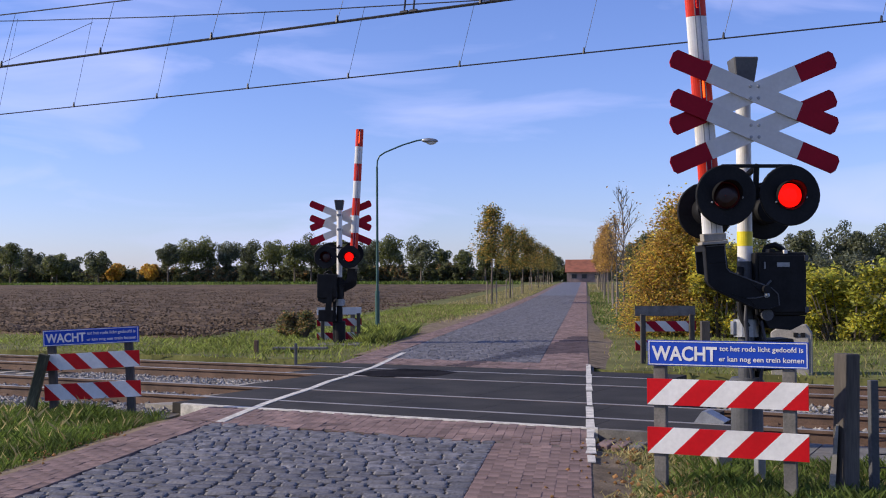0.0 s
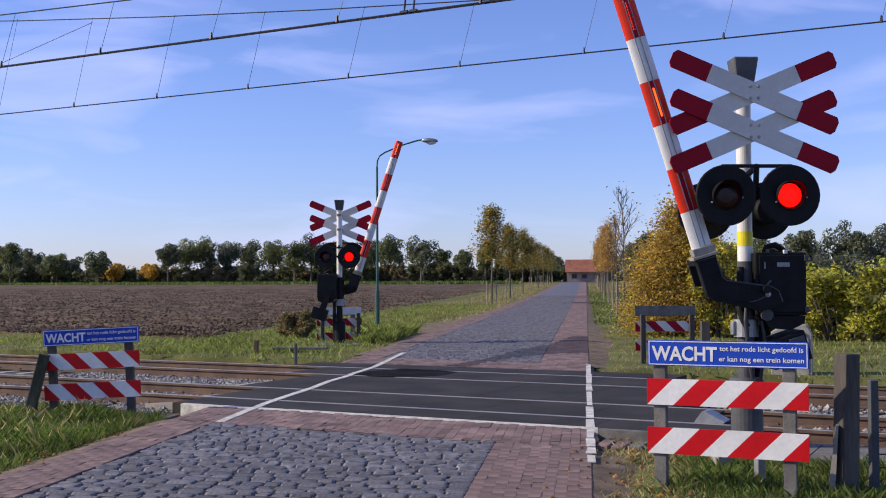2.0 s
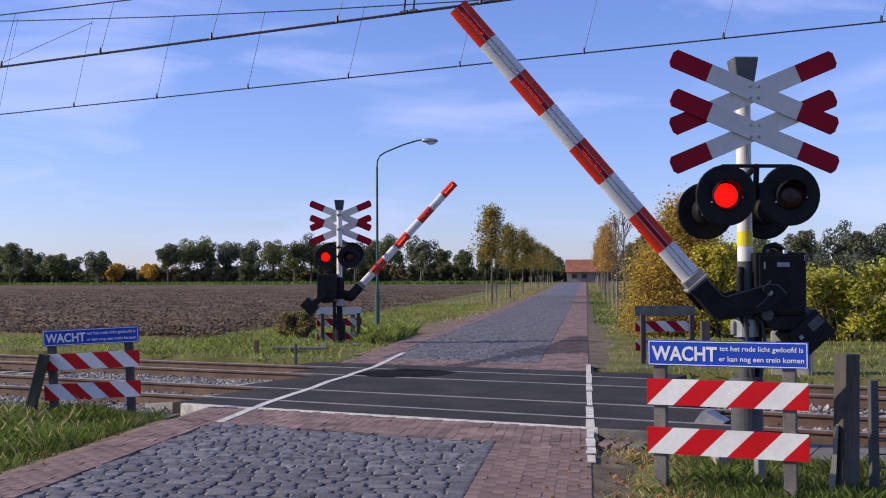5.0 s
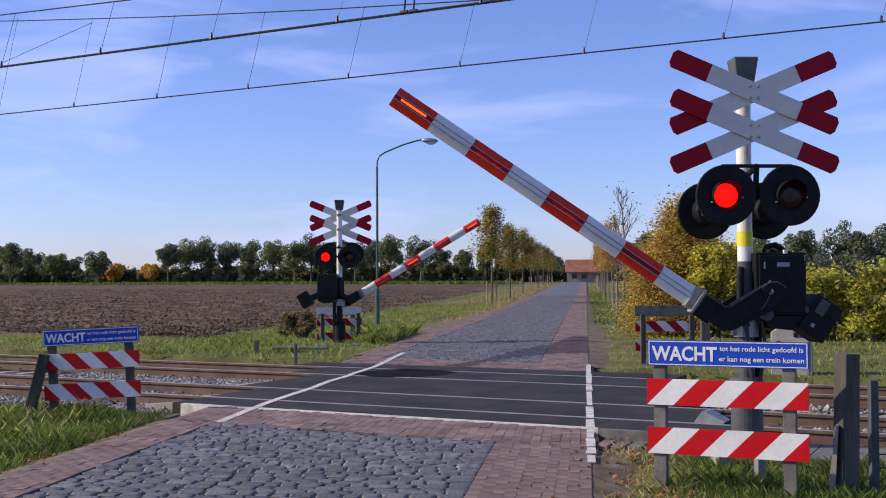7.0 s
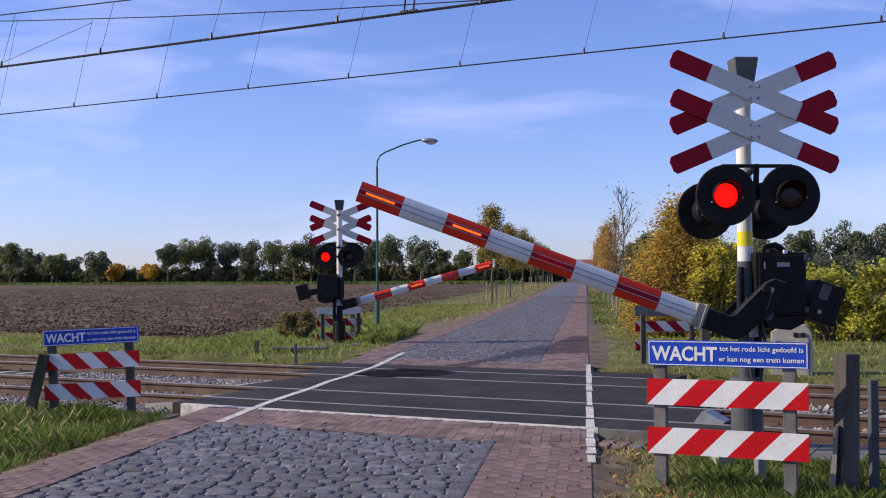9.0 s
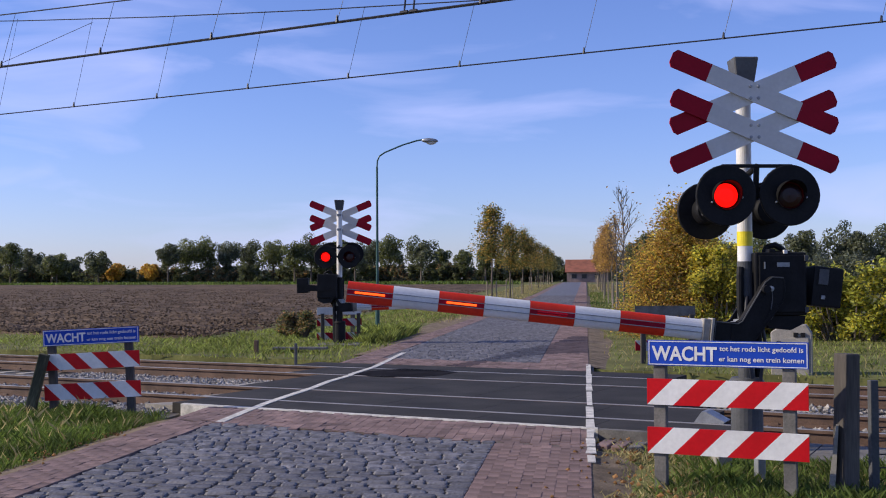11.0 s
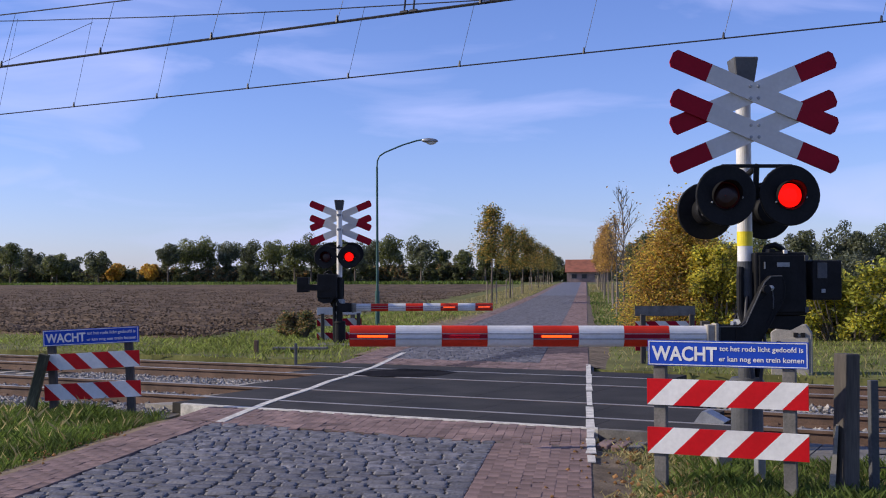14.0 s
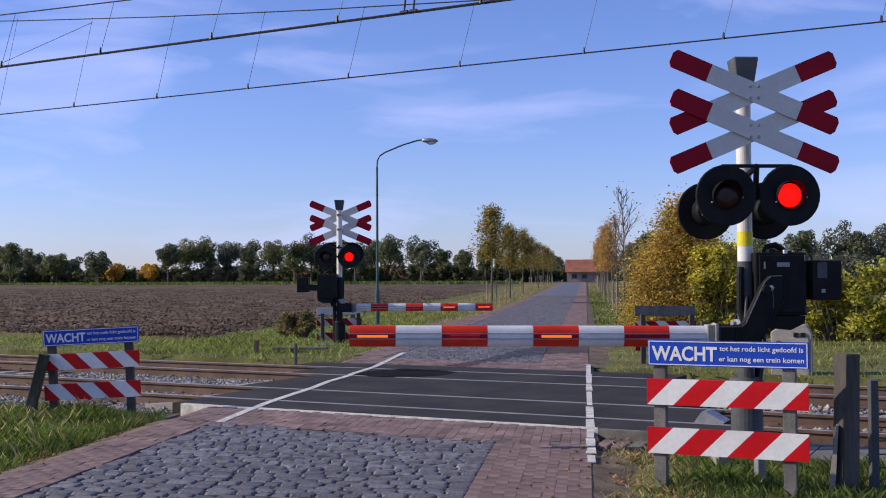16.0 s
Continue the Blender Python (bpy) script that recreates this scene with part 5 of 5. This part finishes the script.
def grow_grass():
    def verge(x0, x1, y0, y1, o0, o1, dense=None):
        def place(r):
            x, y = r.uniform(x0, x1), y0 + (y1 - y0) * r.random()
            o = track_so(x, y)[1]
            if not o0 < o < o1:
                return None
            k = 0.55 + 0.9 * max(0.0, noise.noise((x * 1.3, y * 1.3, 2)) + 0.35)
            if dense and r.random() > dense(x, y):
                return None
            return x, y, rise(y) - 0.08, k
        return place
    def patchy(x, y):
        return min(1.0, max(0.18, 0.6 + 1.6 * noise.noise((x * 0.45, y * 0.45, 7)) + 0.7 * noise.noise((x * 1.9, y * 1.9, 3))))
    near_l = verge(-11, -5.3, 7, 15.5, -9, -2.55, lambda x, y: min(1, (-5.15 - x) * 2.2))
    blades("grass", 80000, near_l, 0.05, 0.17, "grass", "lush green grass beside the brick strip", 1.1, 0.0042)
    blades("dry_grass", 2500, near_l, 0.08, 0.26, "dry_grass", "dry straw-coloured stalks in the verge", 1.0, 0.004)
    near_r = verge(0.3, 5.5, 6.5, 13, -9, -2.6, lambda x, y: min(1, max(0.10, (x - 0.45) * 1.6)) * (0.3 + 0.7 * patchy(x, y)))
    blades("grass", 46000, near_r, 0.04, 0.16, "grass", "short green grass round the warning board", 1.1, 0.0045)
    blades("dry_grass", 14000, verge(0.06, 3.5, 6.5, 12.6, -9, -2.4, lambda x, y: (0.5 if x < 0.3 else 1) if x < 1.0 else 0.25), 0.02, 0.11, "dry_grass", "dry brown grass and litter at the road's edge", 1.6, 0.006)
    blades("grass", 60000, verge(-40, -5.2, 18, 46, 6.7, 13.4, patchy), 0.05, 0.20, "verge_grass", "rough patchy green grass between tracks and field", 1.4, 0.012)
    blades("dry_grass", 5000, verge(-40, -5.2, 18, 46, 6.5, 13.6), 0.05, 0.16, "dry_grass", "dry stalks between tracks and field", 1.0, 0.009)
    blades("tall_grass", 9000, verge(-6.5, -5.5, 30.6, 38, 7, 99, lambda x, y: min(1, max(0.05, 1.1 - abs(y - 33) / 4)) * patchy(x * 2, y)), 0.15, 0.42, "verge_grass", "tall lush grass tufts beside the signal", 1.0, 0.009)
    blades("grass", 30000, verge(0.5, 16, 17, 44, 6.8, 60, lambda x, y: min(1, max(0.1, (x - 0.9) * 1.1)) * (0.25 + patchy(x, y))), 0.04, 0.15, "verge_grass", "green verge grass before the hedge", 1.3, 0.013)
    blades("dry_grass", 4000, verge(0.4, 16, 17, 44, 6.5, 60), 0.05, 0.16, "dry_grass", "dry stalks before the hedge", 0.9, 0.010)
    blades("grass", 30000, verge(-11.2, -5.6, 26, 75, 7, 300, lambda x, y: min(1, max(0.0, (-5.7 - 0.8 * math.exp(-((y - 46) / 9) ** 2) - x) * 1.4)) * (0.3 + patchy(x, y))), 0.06, 0.18, "verge_grass", "green roadside verge grass", 1.2, 0.016)
    def margin(r):
        o = r.uniform(168, 182)
        s = s_at_x(-12, o) - 190 * r.random()
        p = on_track(s, o)
        return p.x, p.y, rise(p.y) - 0.08
    blades("weeds", 9000, margin, 0.35, 0.8, "grass", "rough green weeds along the field's far edge", 1.2, 0.16)
    blades("dry_grass", 8000, verge(-10, -5.4, 45, 190, 7, 300), 0.08, 0.2, "dry_grass", "pale mown grass along the road", 0.8, 0.03)
    blades("dry_grass", 5000, verge(0.3, 4.5, 45, 190, 7, 300), 0.08, 0.2, "dry_grass", "pale mown grass under the staked trees", 0.8, 0.03)
    blades("grass", 8000, verge(0.3, 4.5, 44, 120, 7, 300), 0.08, 0.2, "grass", "green grass under the staked trees", 0.8, 0.025)


# ---- putting it together ----
build_ground()
build_field()
build_tracks()
build_deck()
road = build_road()
near_signal = crossing_signal(pose(1.64, 11.87, 0, 0, 0, 10), "barrier signal post with double crossbuck and red flashing lamps", NEAR_ANGLES, True)
far_signal = crossing_signal(pose(-6.71, 29.9, -0.07, 0, 0, 187), "barrier signal post with double crossbuck across the tracks", FAR_ANGLES, False)
warning_board(pose(0.50, 9.44, 0, 0, 0, -17.5), "blue warning plate over two red-white striped boards", 1)
warning_board(pose(-7.17, 14.11, -0.14, 0, -2.6, 7), "blue warning plate over striped boards by the tracks", -1, leg="wood")
warning_board(pose(2.28, 23.9, -0.05, 0, 0, 190), "grey-backed striped boards on weathered legs by a shrub", 1, False, "dark_concrete")
warning_board(pose(-6.42, 31.5, -0.24, 0, 0, 200), "white-backed striped boards behind a barrier signal post", 1, False, "white")
overhead()
street_lamp(pose(-8.0, 42.3, 0, 0, 0, 7))
details()
for i, (x, y, hh) in enumerate([(-6.6, 78, 6.9), (-6.6, 97, 6.3), (-6.6, 117, 6.7), (-6.6, 135, 6.4), (-6.6, 155, 6.2), (-6.6, 175, 6.2), (-6.6, 195, 6.2), (-6.6, 215, 6.0)]):
    young_tree(pose(x, y, rise(y) - 0.07, 0, 0, 40 * i), "young roadside tree with thin yellow-green autumn leaves", hh, 20 + i, ["leaf_green", "leaf_ochre", "leaf_green"], 5600 if i < 3 else 3200, 0.075, 0.24, low=0.33, fork=0.5, trunk=0.07, wide=3.3)
for i, (x, y, hh) in enumerate([(1.75, 53, 6.2), (1.75, 65, 5.6), (1.75, 77, 5.8), (1.75, 90, 5.8), (1.75, 104, 5.8), (1.75, 120, 5.8), (1.75, 138, 6), (1.75, 160, 6), (1.75, 184, 6)]):
    young_tree(pose(x, y, rise(y) - 0.07, 0, 0, 60 * i), "staked young tree, nearly bare in autumn", hh, 60 + i, ["leaf_brown", "leaf_ochre"], 40 if i == 0 else 350 if i < 3 else 3000, 0.07, 0.22, trunk=0.06, fork=0.42)
plant_distance()
bush("shrub", pose(2.95, 35.5, -0.07), "large shrub with yellow and brown autumn leaves", "shrub", 3.5, 3.0, 4.0, 7, ["leaf_ochre", "leaf_brown", "leaf_yellow", "leaf_ochre", "leaf_green"], 42000, 0.046, 150, 0.62)
bush("shrub", pose(3.95, 34.3, -0.07), "yellow-leaved bush in front of a brown shrub", "shrub", 1.7, 1.4, 2.7, 9, ["leaf_lime", "leaf_yellow", "leaf_green", "leaf_yellow"], 9000, 0.06, 60, 0.35)
bush("shrub", pose(4.9, 36.0, -0.07), "yellow-green shrub beside a larger brown one", "shrub", 2.0, 2.0, 2.4, 8, ["leaf_yellow", "leaf_yellow", "leaf_ochre", "leaf_green"], 10000, 0.085, 60, 0.4)
for i in range(6):
    bush("hedge", pose(7.4 + 2.5 * i, 32.8 - 0.5 * i, -0.07, 0, 0, -12), "yellow-green leafy berry hedge in autumn", "hedge", 2.8, 1.5, 2.0, 40 + i, ["leaf_lime", "leaf_lime", "leaf_green", "leaf_yellow"], 9000, 0.075, 80, 0.1, "hedges")
bush("shrub", pose(-8.95, 33.9, -0.07), "low dark green bush at the field's corner", "shrub", 1.3, 1.0, 0.66, 90, ["leaf_green", "leaf_brown", "leaf_dark"], 3600, 0.045, 50, 0.35)
def litter(r):
    x = r.choice((r.gauss(0.4, 0.28), r.gauss(0.4, 0.28), r.gauss(-5.35, 0.15)))
    y = r.uniform(7.6, 12.2)
    return x, y, 0.008 if -5.05 < x < 0.03 else -0.03


rocks("fallen_leaves", 260, litter, 0.012, 0.032, "leaf_brown", "brown fallen leaves scattered by the road's edge", "leaves")
house(pose(0.2, 246, 1.2))
grow_grass()
pave(road)


def motions():
    for ob, rows in MOVES:
        walk(ob, rows)


motions()
